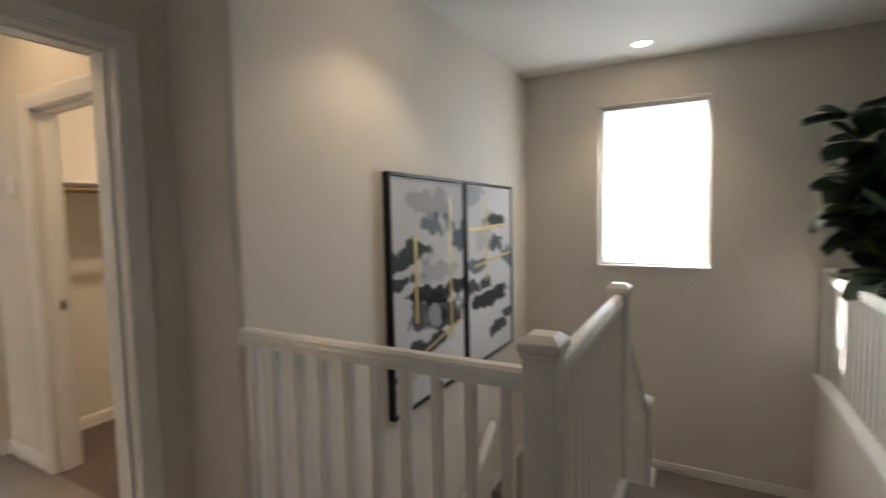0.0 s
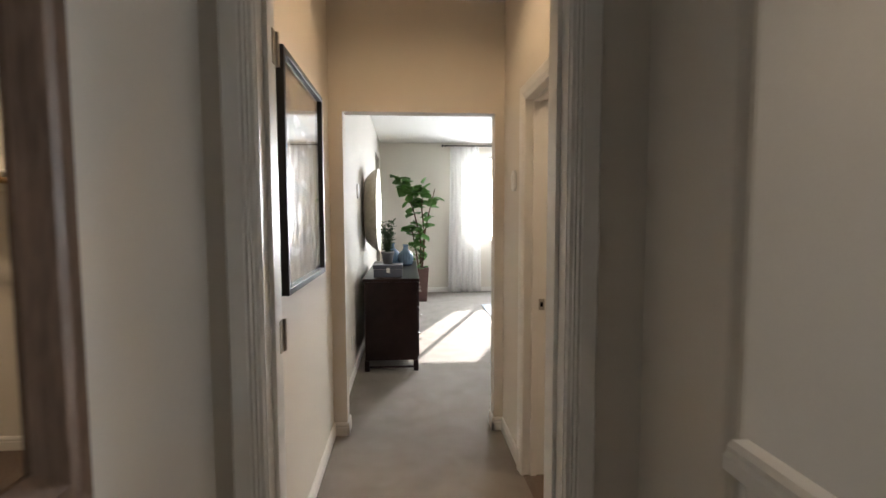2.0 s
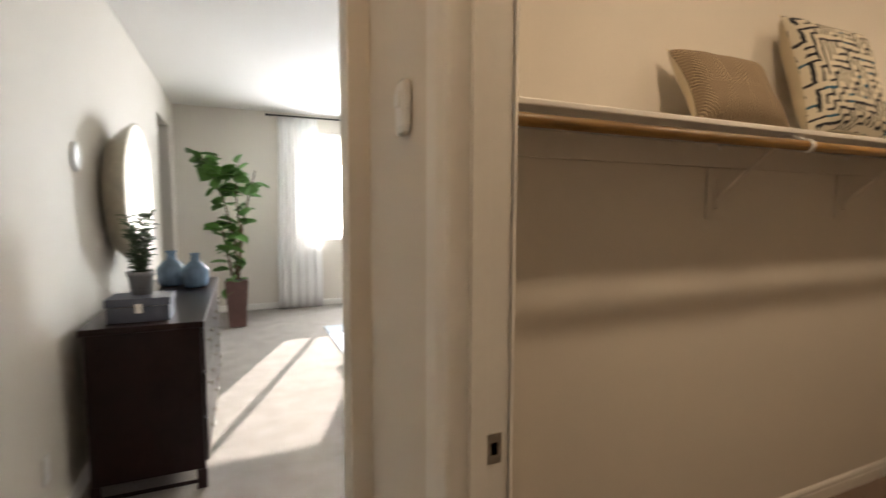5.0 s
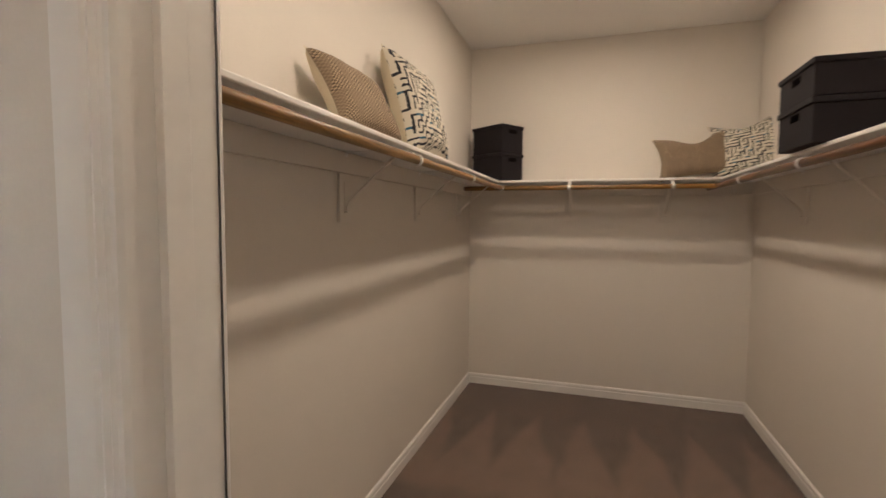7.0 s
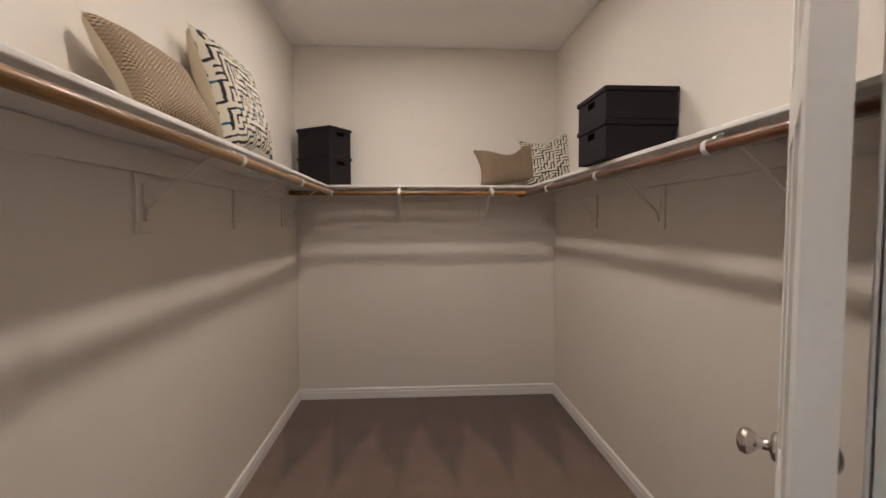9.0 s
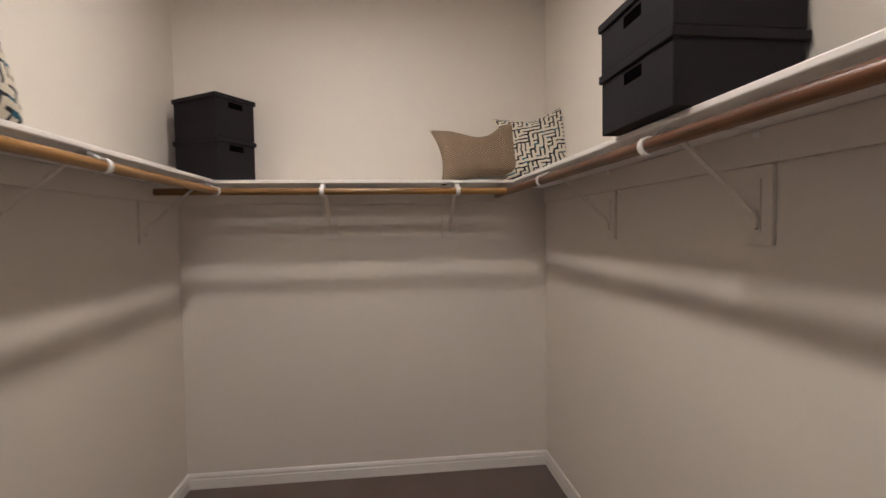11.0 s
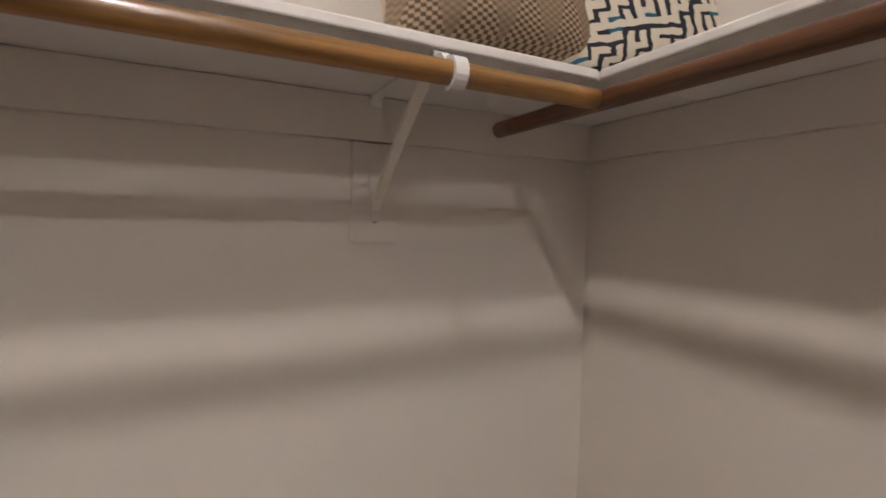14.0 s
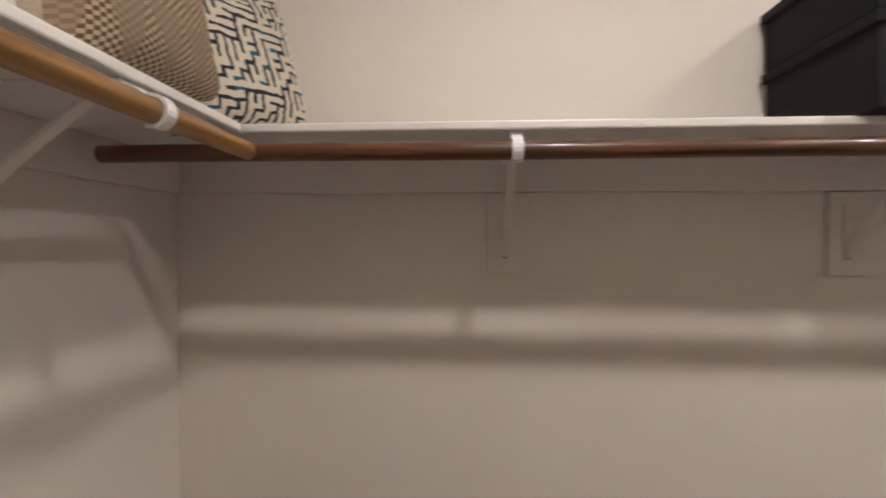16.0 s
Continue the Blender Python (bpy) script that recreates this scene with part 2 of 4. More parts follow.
def maze_cloth():
    """Cream cloth with a broken maze of dark strokes, a few of them blue."""
    m, t, b = bare("maze_print_cloth")
    b.inputs["Roughness"].default_value = 0.92
    uv = t.nodes.new("ShaderNodeUVMap")
    warp = node(t, "ShaderNodeTexNoise", i2=14.0)
    t.links.new(uv.outputs[0], warp.inputs[0])
    push = node(t, "ShaderNodeVectorMath", operation="SCALE")
    push.inputs["Scale"].default_value = 0.04
    t.links.new(warp.outputs[1], push.inputs[0])
    moved = node(t, "ShaderNodeVectorMath", operation="ADD")
    t.links.new(uv.outputs[0], moved.inputs[0])
    t.links.new(push.outputs[0], moved.inputs[1])
    grown = node(t, "ShaderNodeVectorMath", operation="SCALE")
    grown.inputs["Scale"].default_value = 18.0
    t.links.new(moved.outputs[0], grown.inputs[0])
    cell = node(t, "ShaderNodeVectorMath", operation="FLOOR")
    part_ = node(t, "ShaderNodeVectorMath", operation="FRACTION")
    for n in (cell, part_):
        t.links.new(grown.outputs[0], n.inputs[0])
    dice = t.nodes.new("ShaderNodeTexWhiteNoise")
    dice.noise_dimensions = "2D"
    t.links.new(cell.outputs[0], dice.inputs[0])
    xyz = t.nodes.new("ShaderNodeSeparateXYZ")
    t.links.new(part_.outputs[0], xyz.inputs[0])

    def bar(out, low, high):
        a = node(t, "ShaderNodeMath", operation="GREATER_THAN", i1=low)
        c = node(t, "ShaderNodeMath", operation="LESS_THAN", i1=high)
        d = node(t, "ShaderNodeMath", operation="MULTIPLY")
        t.links.new(out, a.inputs[0])
        t.links.new(out, c.inputs[0])
        t.links.new(a.outputs[0], d.inputs[0])
        t.links.new(c.outputs[0], d.inputs[1])
        return d.outputs[0]

    across, along = bar(xyz.outputs[0], 0.0, 0.37), bar(xyz.outputs[1], 0.0, 0.37)
    pick = node(t, "ShaderNodeMath", operation="GREATER_THAN", i1=0.5)
    t.links.new(dice.outputs[0], pick.inputs[0])
    choose = t.nodes.new("ShaderNodeMix")
    t.links.new(pick.outputs[0], choose.inputs[0])
    t.links.new(across, choose.inputs[2])
    t.links.new(along, choose.inputs[3])
    blue = node(t, "ShaderNodeMath", operation="GREATER_THAN", i1=0.90)
    t.links.new(dice.outputs[0], blue.inputs[0])
    ink = t.nodes.new("ShaderNodeMix")
    ink.data_type = "RGBA"
    ink.inputs[6].default_value, ink.inputs[7].default_value = (0.018, 0.019, 0.026, 1), (0.03, 0.11, 0.17, 1)
    t.links.new(blue.outputs[0], ink.inputs[0])
    cloth = t.nodes.new("ShaderNodeMix")
    cloth.data_type = "RGBA"
    cloth.inputs[6].default_value = (0.62, 0.565, 0.45, 1)
    t.links.new(choose.outputs[0], cloth.inputs[0])
    t.links.new(ink.outputs[2], cloth.inputs[7])
    t.links.new(cloth.outputs[2], b.inputs["Base Color"])
    weave = node(t, "ShaderNodeTexNoise", i2=420.0)
    t.links.new(uv.outputs[0], weave.inputs[0])
    bp = node(t, "ShaderNodeBump", i0=0.3, i1=0.001)
    t.links.new(weave.outputs[0], bp.inputs["Height"])
    t.links.new(bp.outputs[0], b.inputs["Normal"])
    return m


def woven_cloth():
    """Tan cloth woven in small knots, in bands of two tones."""
    m, t, b = bare("woven_tan_cloth")
    b.inputs["Roughness"].default_value = 0.95
    uv = t.nodes.new("ShaderNodeUVMap")
    knots = node(t, "ShaderNodeTexChecker", i3=50.0)
    knots.inputs[1].default_value, knots.inputs[2].default_value = (0.44, 0.33, 0.21, 1), (0.10, 0.07, 0.042, 1)
    t.links.new(uv.outputs[0], knots.inputs[0])
    # rows of peaks, knotted inside and plain between
    uvs = t.nodes.new("ShaderNodeSeparateXYZ")
    t.links.new(uv.outputs[0], uvs.inputs[0])
    peak = node(t, "ShaderNodeMath", operation="PINGPONG", i1=0.105)
    t.links.new(uvs.outputs[0], peak.inputs[0])
    tall = node(t, "ShaderNodeMath", operation="MULTIPLY", i1=9.5)
    t.links.new(peak.outputs[0], tall.inputs[0])
    times = node(t, "ShaderNodeMath", operation="MULTIPLY", i1=2.4)
    t.links.new(uvs.outputs[1], times.inputs[0])
    rise = node(t, "ShaderNodeMath", operation="FRACT")
    t.links.new(times.outputs[0], rise.inputs[0])
    rows = node(t, "ShaderNodeMath", operation="GREATER_THAN")
    t.links.new(rise.outputs[0], rows.inputs[0])
    t.links.new(tall.outputs[0], rows.inputs[1])
    band = t.nodes.new("ShaderNodeMix")
    band.data_type = "RGBA"
    band.inputs[7].default_value = (0.245, 0.18, 0.115, 1)
    half = node(t, "ShaderNodeMath", operation="MULTIPLY", i1=0.72)
    t.links.new(rows.outputs[0], half.inputs[0])
    t.links.new(half.outputs[0], band.inputs[0])
    t.links.new(knots.outputs[0], band.inputs[6])
    t.links.new(band.outputs[2], b.inputs["Base Color"])
    bp = node(t, "ShaderNodeBump", i0=0.9, i1=0.004)
    t.links.new(knots.outputs[1], bp.inputs["Height"])
    t.links.new(bp.outputs[0], b.inputs["Normal"])
    return m


MAZE, WOVEN = maze_cloth(), woven_cloth()


def painted(name, seed, ground, marks, axis, rough=0.85):
    """Brushed marks on a sheet: across, down from the top, half width, half height, colour, cover; axis: the sheet's width."""
    m, t, b = bare(name)
    b.inputs["Roughness"].default_value, b.inputs["Specular IOR Level"].default_value = rough, 0.15
    co = t.nodes.new("ShaderNodeTexCoord")
    wide = t.nodes.new("ShaderNodeSeparateXYZ")
    t.links.new(co.outputs["Generated"], wide.inputs[0])
    shift = node(t, "ShaderNodeVectorMath", operation="ADD", i1=(seed, seed * 1.7, seed * 0.3))
    t.links.new(co.outputs["Object"], shift.inputs[0])
    rough_edge = node(t, "ShaderNodeTexNoise", i2=9.0, i3=8.0)
    smear = node(t, "ShaderNodeTexNoise", i2=3.0, i3=4.0)
    for n in (rough_edge, smear):
        t.links.new(shift.outputs[0], n.inputs[0])
    sway = t.nodes.new("ShaderNodeSeparateColor")
    t.links.new(smear.outputs[1], sway.inputs[0])

    def line(source, mul, add):
        n = node(t, "ShaderNodeMath", operation="MULTIPLY_ADD", i1=mul, i2=add)
        t.links.new(source, n.inputs[0])
        return n.outputs[0]

    def both(kind, one, two):
        n = node(t, "ShaderNodeMath", operation=kind)
        t.links.new(one, n.inputs[0])
        t.links.new(two, n.inputs[1])
        return n.outputs[0]

    u = both("ADD", wide.outputs[axis], line(sway.outputs[0], 0.22, -0.11))
    v = both("ADD", line(wide.outputs[2], -1.0, 1.0), line(sway.outputs[1], 0.12, -0.06))
    edge = line(rough_edge.outputs[0], 4.2, -2.1)
    tone = t.nodes.new("ShaderNodeMix")
    tone.data_type = "RGBA"
    tone.inputs[6].default_value, tone.inputs[7].default_value = (*ground, 1), (*[g * 0.82 for g in ground], 1)
    t.links.new(smear.outputs[0], tone.inputs[0])
    last = tone
    for u0, v0, ru, rv, colour, cover in marks:
        du, dv = line(u, 1 / ru, -u0 / ru), line(v, 1 / rv, -v0 / rv)
        far = both("ADD", both("ADD", both("MULTIPLY", du, du), both("MULTIPLY", dv, dv)), edge)
        cut = t.nodes.new("ShaderNodeMapRange")
        cut.inputs[1].default_value, cut.inputs[2].default_value = 1.15, 0.70
        cut.inputs[3].default_value, cut.inputs[4].default_value = 0.0, cover
        t.links.new(far, cut.inputs[0])
        mix = t.nodes.new("ShaderNodeMix")
        mix.data_type = "RGBA"
        mix.inputs[7].default_value = (*colour, 1)
        t.links.new(cut.outputs[0], mix.inputs[0])
        t.links.new(last.outputs[2], mix.inputs[6])
        last = mix
    t.links.new(last.outputs[2], b.inputs["Base Color"])
    return m


PALE, CLOUD, SLATEBLUE, GREENGREY, COAL = (0.66, 0.66, 0.67), (0.36, 0.37, 0.40), (0.11, 0.145, 0.18), (0.035, 0.045, 0.047), (0.014, 0.014, 0.018)
ART = [
    painted("abstract_canvas", 1.3, PALE, [
        (0.50, 0.12, 0.34, 0.07, CLOUD, 0.8), (0.62, 0.20, 0.30, 0.055, SLATEBLUE, 0.85), (0.93, 0.27, 0.12, 0.09, SLATEBLUE, 0.95),
        (0.18, 0.34, 0.40, 0.055, GREENGREY, 0.95), (0.10, 0.45, 0.28, 0.030, COAL, 0.9), (0.55, 0.43, 0.30, 0.06, CLOUD, 0.7),
        (0.62, 0.54, 0.40, 0.045, COAL, 0.95), (0.45, 0.62, 0.26, 0.09, COAL, 0.85), (0.80, 0.66, 0.24, 0.06, COAL, 0.9),
        (0.52, 0.64, 0.08, 0.05, CLOUD, 0.8), (0.34, 0.76, 0.34, 0.045, GREENGREY, 0.95), (0.12, 0.84, 0.16, 0.035, COAL, 0.95), (0.70, 0.86, 0.30, 0.06, PALE, 1.0)], 0),
    painted("abstract_canvas", 4.9, PALE, [
        (0.10, 0.06, 0.20, 0.05, CLOUD, 0.9), (0.60, 0.20, 0.26, 0.045, GREENGREY, 0.95), (0.62, 0.34, 0.18, 0.045, GREENGREY, 0.9),
        (0.22, 0.45, 0.22, 0.045, SLATEBLUE, 0.9), (0.94, 0.42, 0.16, 0.06, SLATEBLUE, 0.9), (0.35, 0.30, 0.16, 0.08, CLOUD, 0.6),
        (0.22, 0.57, 0.36, 0.05, COAL, 0.9), (0.45, 0.65, 0.40, 0.060, COAL, 0.95), (0.40, 0.605, 0.30, 0.012, PALE, 0.8),
        (0.62, 0.87, 0.26, 0.05, COAL, 0.9), (0.90, 0.80, 0.12, 0.04, COAL, 0.85)], 0)]
CARD, SMOKE, CHALK = (0.36, 0.29, 0.185), (0.07, 0.065, 0.06), (0.80, 0.80, 0.80)
SKETCH = painted("ink_on_card", 7.7, CARD, [
    (0.14, 0.12, 0.12, 0.05, SMOKE, 0.8), (0.42, 0.21, 0.38, 0.05, SMOKE, 0.75), (0.20, 0.36, 0.13, 0.16, SMOKE, 0.55), (0.52, 0.36, 0.20, 0.04, SMOKE, 0.7),
    (0.22, 0.64, 0.24, 0.12, SMOKE, 0.7), (0.48, 0.56, 0.22, 0.03, SLATEBLUE, 0.6), (0.66, 0.82, 0.24, 0.05, SMOKE, 0.75), (0.28, 0.88, 0.30, 0.06, CLOUD, 0.35),
    (0.38, 0.19, 0.10, 0.030, CHALK, 0.95), (0.58, 0.23, 0.07, 0.022, CHALK, 0.9), (0.74, 0.26, 0.08, 0.022, CHALK, 0.95), (0.12, 0.31, 0.045, 0.08, CHALK, 0.85),
    (0.18, 0.40, 0.04, 0.06, CHALK, 0.8), (0.36, 0.38, 0.045, 0.06, CHALK, 0.85), (0.58, 0.34, 0.07, 0.028, CHALK, 0.95), (0.14, 0.60, 0.045, 0.06, CHALK, 0.9),
    (0.40, 0.67, 0.09, 0.055, CHALK, 0.95), (0.66, 0.78, 0.05, 0.030, CHALK, 0.95), (0.26, 0.87, 0.15, 0.024, CHALK, 0.9), (0.56, 0.52, 0.07, 0.02, CHALK, 0.9)], 1, 0.8)

# ---- mesh helpers ----


def box(bm, x0, x1, y0, y1, z0, z1, bevel=0.0, m=None):
    got = bmesh.ops.create_cube(bm, size=1.0)["verts"]
    for v in got:
        v.co = Vector(((x0 + x1) / 2 + v.co.x * (x1 - x0), (y0 + y1) / 2 + v.co.y * (y1 - y0), (z0 + z1) / 2 + v.co.z * (z1 - z0)))
    if bevel:
        edges = list({e for v in got for e in v.link_edges})
        out = bmesh.ops.bevel(bm, geom=edges, offset=bevel, segments=2, affect="EDGES", profile=0.5)
        got = list({v for f in out["faces"] for v in f.verts} | {v for v in got if v.is_valid})
    if m is not None:
        bmesh.ops.transform(bm, matrix=m, verts=got)
    return got


def tube(bm, a, b, r0, r1=None, sides=12):
    a, b = Vector(a), Vector(b)
    d = b - a
    m = Matrix.Translation((a + b) / 2) @ d.to_track_quat("Z", "Y").to_matrix().to_4x4()
    return bmesh.ops.create_cone(bm, cap_ends=True, segments=sides, radius1=r0, radius2=r0 if r1 is None else r1, depth=d.length, matrix=m)["verts"]


def lathe(bm, profile, sides=32, m=None):
    """A turned shape from (radius, height) pairs."""
    rings = []
    for r, z in profile:
        rings.append([bm.verts.new((r * math.cos(2 * math.pi * k / sides), r * math.sin(2 * math.pi * k / sides), z)) for k in range(sides)])
    for a, b in zip(rings, rings[1:]):
        for k in range(sides):
            bm.faces.new((a[k], a[(k + 1) % sides], b[(k + 1) % sides], b[k]))
    for ring, flip in ((rings[0], True), (rings[-1], False)):
        if profile[0 if flip else -1][0] > 0.0005:
            bm.faces.new(ring[::-1] if flip else ring)
    verts = [v for ring in rings for v in ring]
    if m is not None:
        bmesh.ops.transform(bm, matrix=m, verts=verts)
    return verts


def link(name, bm, mat, smooth=False):
    me = bpy.data.meshes.new(name)
    bmesh.ops.recalc_face_normals(bm, faces=bm.faces[:])
    bm.to_mesh(me)
    bm.free()
    me.materials.append(mat)
    if smooth:
        for p in me.polygons:
            p.use_smooth = True
    return new(name, me)


def part(name, bm, mat, parent, label="", smooth=False):
    ob = link(name, bm, mat, smooth)
    ob.parent = parent
    if label:
        tagged(ob, label)
    return ob


def thing(name, label, category, place=(0, 0, 0), turn=0.0, group=""):
    ob = new(name)
    ob.empty_display_size = 0.1
    ob.matrix_world = pose(*place, 0, 0, turn)
    return tagged(ob, label, category, group)


def structure(name, boxes, mat, label="", bevel=0.0):
    bm = bmesh.new()
    for b in boxes:
        box(bm, *b, bevel=bevel)
    return tagged(link(name, bm, mat), label, "", "", "structure")


# ---- the rooms ----
H = 2.74
structure("floor_upper", [(-2.2, 2.02, -2.6, 2.27, -0.3, 0), (2.02, 3.30, -2.6, 0.71, -0.3, 0), (3.30, 5.36, -2.6, -0.56, -0.3, 0),
                          (0.745, 1.965, 2.27, 4.21, -0.3, 0), (0.745, 5.52, 4.21, 9.95, -0.3, 0)], CARPET, "greige cut-pile carpet floor")
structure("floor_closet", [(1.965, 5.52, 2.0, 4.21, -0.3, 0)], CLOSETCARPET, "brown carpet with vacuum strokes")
structure("ceiling_upper", [(-2.2, 5.6, -2.6, 2.27, H, H + 0.15), (0.745, 1.965, 2.27, 4.21, H, H + 0.15)], CEIL, "flat white painted ceiling")
structure("ceiling_closet", [(1.965, 5.6, 1.98, 4.21, H + 0.002, H + 0.16)], CEIL, "flat white painted ceiling")
structure("ceiling_bedroom", [(0.745, 5.6, 4.21, 9.95, H + 0.001, H + 0.155)], CEIL, "flat white painted ceiling")
structure("wall_west", [(0.745, 0.865, 1.00, 8.50, 0, H), (0.745, 0.865, 8.50, 9.40, 2.40, H), (0.745, 0.865, 9.40, 9.80, 0, H)], PAINT, "greige painted wall with a tall doorway")
structure("wall_bath", [(-0.70, -0.60, 8.0, 9.9, 0, H), (-0.60, 0.745, 8.0, 8.1, 0, H), (-0.60, 0.745, 9.8, 9.9, 0, H)], PAINT, "plain greige wall beyond a doorway")
structure("floor_bath", [(-0.70, 0.745, 8.0, 9.9, -0.3, 0)], CARPET, "carpet beyond a doorway")
structure("ceiling_bath", [(-0.70, 0.745, 8.0, 9.9, H, H + 0.15)], CEIL, "white ceiling beyond a doorway")
structure("wall_hall", [(-2.2, 0.745, 1.00, 1.12, 0, H)], PAINT, "greige painted wall")
structure("wall_hall_end", [(-2.3, -2.2, -2.7, 1.12, 0, H)], PAINT, "greige painted wall")
structure("wall_south", [(-2.3, 5.6, -2.72, -2.6, -2.9, H)], PAINT, "greige painted wall")
structure("wall_landing_door", [(0.865, 0.975, 2.27, 2.43, 0, H), (1.765, 1.955, 2.27, 2.43, 0, H), (0.975, 1.765, 2.27, 2.43, 2.05, H)], PAINT, "greige wall round a cased doorway")
structure("wall_passage_end", [(0.865, 0.950, 4.10, 4.21, 0, H), (1.905, 1.965, 4.10, 4.21, 0, H), (0.950, 1.905, 4.10, 4.21, 2.058, H)], PAINT, "greige wall round an uncased opening")
structure("wall_passage_east", [(1.965, 2.085, 2.03, 2.72, 0, H), (1.965, 2.085, 3.56, 4.21, 0, H), (1.965, 2.085, 2.72, 3.56, 2.03, H)], PAINT, "greige wall round the closet door")
structure("wall_closet_north", [(2.085, 5.40, 4.07, 4.21, 0, H)], PAINT, "greige painted closet wall")
structure("wall_closet_east", [(5.40, 5.52, 2.03, 4.21, 0, H)], PAINT, "greige painted closet wall")
structure("wall_bedroom_east", [(5.52, 5.64, 4.21, 9.95, 0, H)], PAINT, "greige painted wall")
structure("wall_bedroom_north", [(0.745, 2.54, 9.80, 9.95, 0, H), (3.77, 5.64, 9.80, 9.95, 0, H), (2.54, 3.77, 9.80, 9.95, 0, 0.95), (2.54, 3.77, 9.80, 9.95, 2.50, H)], PAINT, "greige wall round a bright window")
structure("wall_stair_east", [(5.36, 5.52, -2.6, 0.32, -2.9, H), (5.36, 5.52, 1.23, 1.93, -2.9, H), (5.36, 5.52, 0.32, 1.23, -2.9, 0.90), (5.36, 5.52, 0.32, 1.23, 2.38, H)], PAINT, "greige stair wall round a bright window")
structure("wall_stairwell_end", [(1.90, 2.02, 0.71, 1.93, -2.9, -0.3), (3.26, 3.298, -0.44, 0.71, -2.9, -0.3), (2.02, 3.26, 0.66, 0.70, -2.9, -0.3)], PAINT, "greige wall under the landing")
structure("floor_stairwell", [(1.90, 5.52, -0.5, 1.93, -3.0, -2.75)], CARPET, "carpet at the stair foot")

# the stair wall ends in a rounded corner
bm = bmesh.new()
box(bm, 1.955, 5.52, 1.93, 2.03, -2.9, H)
edge = [e for e in bm.edges if all(v.co.x < 1.96 and v.co.y < 1.94 for v in e.verts)]
bmesh.ops.bevel(bm, geom=edge, offset=0.028, segments=6, affect="EDGES", profile=0.5)
tagged(link("wall_stair_north", bm, PAINT), "greige stair wall with a rounded corner", "", "", "structure")
structure("wall_recess", [(1.955, 1.965, 2.03, 2.43, 0, H)], PAINT, "greige wall beside the doorway")

# knee wall and its cap along the stair
structure("wall_knee", [(2.9, 5.36, -0.56, -0.44, -2.9, 0.06)], PAINT, "low greige wall beside the stair")
structure("trim_knee_cap", [(2.88, 5.36, -0.59, -0.41, 0.06, 0.10)], TRIM, "white painted wall cap", bevel=0.006)

# stairs
RISE, GO = 0.19, 0.265
steps = [(3.30 + GO * k, 3.30 + GO * (k + 1) + 0.02, -0.44, 0.71, -2.9, -RISE * (k + 1)) for k in range(4)]
steps += [(3.30 + GO * 4, 5.356, -0.44, 0.71, -2.9, -RISE * 5), (4.36, 5.356, 0.71, 1.926, -2.9, -RISE * 5)]
steps += [(4.36 - GO * (k + 1), 4.36 - GO * k, 0.81, 1.926, -2.9, -0.95 - 0.18 * (k + 1)) for k in range(9)]
structure("stairs", steps, CARPET, "carpeted stair flights and half landing", bevel=0.008)
structure("trim_stair_skirt", [(3.28, 5.36, 0.71, 0.81, -1.4, -0.94)], TRIM, "white stair side board")


def swept(bm, profile, start, end, normal):
    """A moulding: profile pairs (out of the wall, up) drawn from start to end."""
    n = Vector(normal)
    rows = [[bm.verts.new(Vector(p) + n * d + Vector((0, 0, h))) for d, h in profile] for p in (start, end)]
    k = len(profile)
    for i in range(k):
        j = (i + 1) % k
        bm.faces.new((rows[0][i], rows[0][j], rows[1][j], rows[1][i]))
    bm.faces.new(rows[0])
    bm.faces.new(rows[1][::-1])


BASE = [(0, 0), (0.013, 0), (0.013, 0.052), (0.010, 0.056), (0.010, 0.062), (0.012, 0.066), (0.011, 0.074), (0.006, 0.083), (0, 0.085)]
RUNS = [  # start, end, out of the wall
    ((0.865, 1.02), (0.865, 2.27), (1, 0)), ((0.865, 2.43), (0.865, 4.10), (1, 0)), ((0.865, 4.21), (0.865, 8.50), (1, 0)), ((0.865, 9.40), (0.865, 9.80), (1, 0)),
    ((1.965, 2.43), (1.965, 2.662), (-1, 0)), ((1.965, 3.618), (1.965, 4.10), (-1, 0)), ((1.955, 1.96), (1.955, 2.27), (-1, 0)),
    ((0.865, 4.10), (0.963, 4.10), (0, -1)), ((1.892, 4.10), (1.965, 4.10), (0, -1)), ((0.950, 4.087), (0.950, 4.223), (1, 0)), ((1.905, 4.087), (1.905, 4.223), (-1, 0)),
    ((0.865, 9.80), (5.52, 9.80), (0, -1)), ((2.085, 4.07), (5.40, 4.07), (0, -1)), ((2.085, 2.03), (5.40, 2.03), (0, 1)), ((5.40, 2.03), (5.40, 4.07), (-1, 0)),
    ((2.085, 2.03), (2.085, 2.662), (1, 0)), ((2.085, 3.618), (2.085, 4.07), (1, 0)), ((1.905, 4.21), (5.52, 4.21), (0, 1)), ((-2.2, 1.0), (0.745, 1.0), (0, -1)),
]
for (ax, ay), (bx, by), (nx, ny) in RUNS:
    bm = bmesh.new()
    swept(bm, BASE, (ax, ay, 0), (bx, by, 0), (nx, ny, 0))
    tagged(link("baseboard", bm, TRIM), "white moulded baseboard", "", "", "structure")
for a, b, n in (((5.36, -0.44), (5.36, 1.93), (-1, 0)), ((4.36, 1.93), (5.36, 1.93), (0, -1))):
    bm = bmesh.new()
    swept(bm, BASE, (*a, -0.95), (*b, -0.95), (*n, 0))
    tagged(link("baseboard", bm, TRIM), "white moulded baseboard", "", "", "structure")

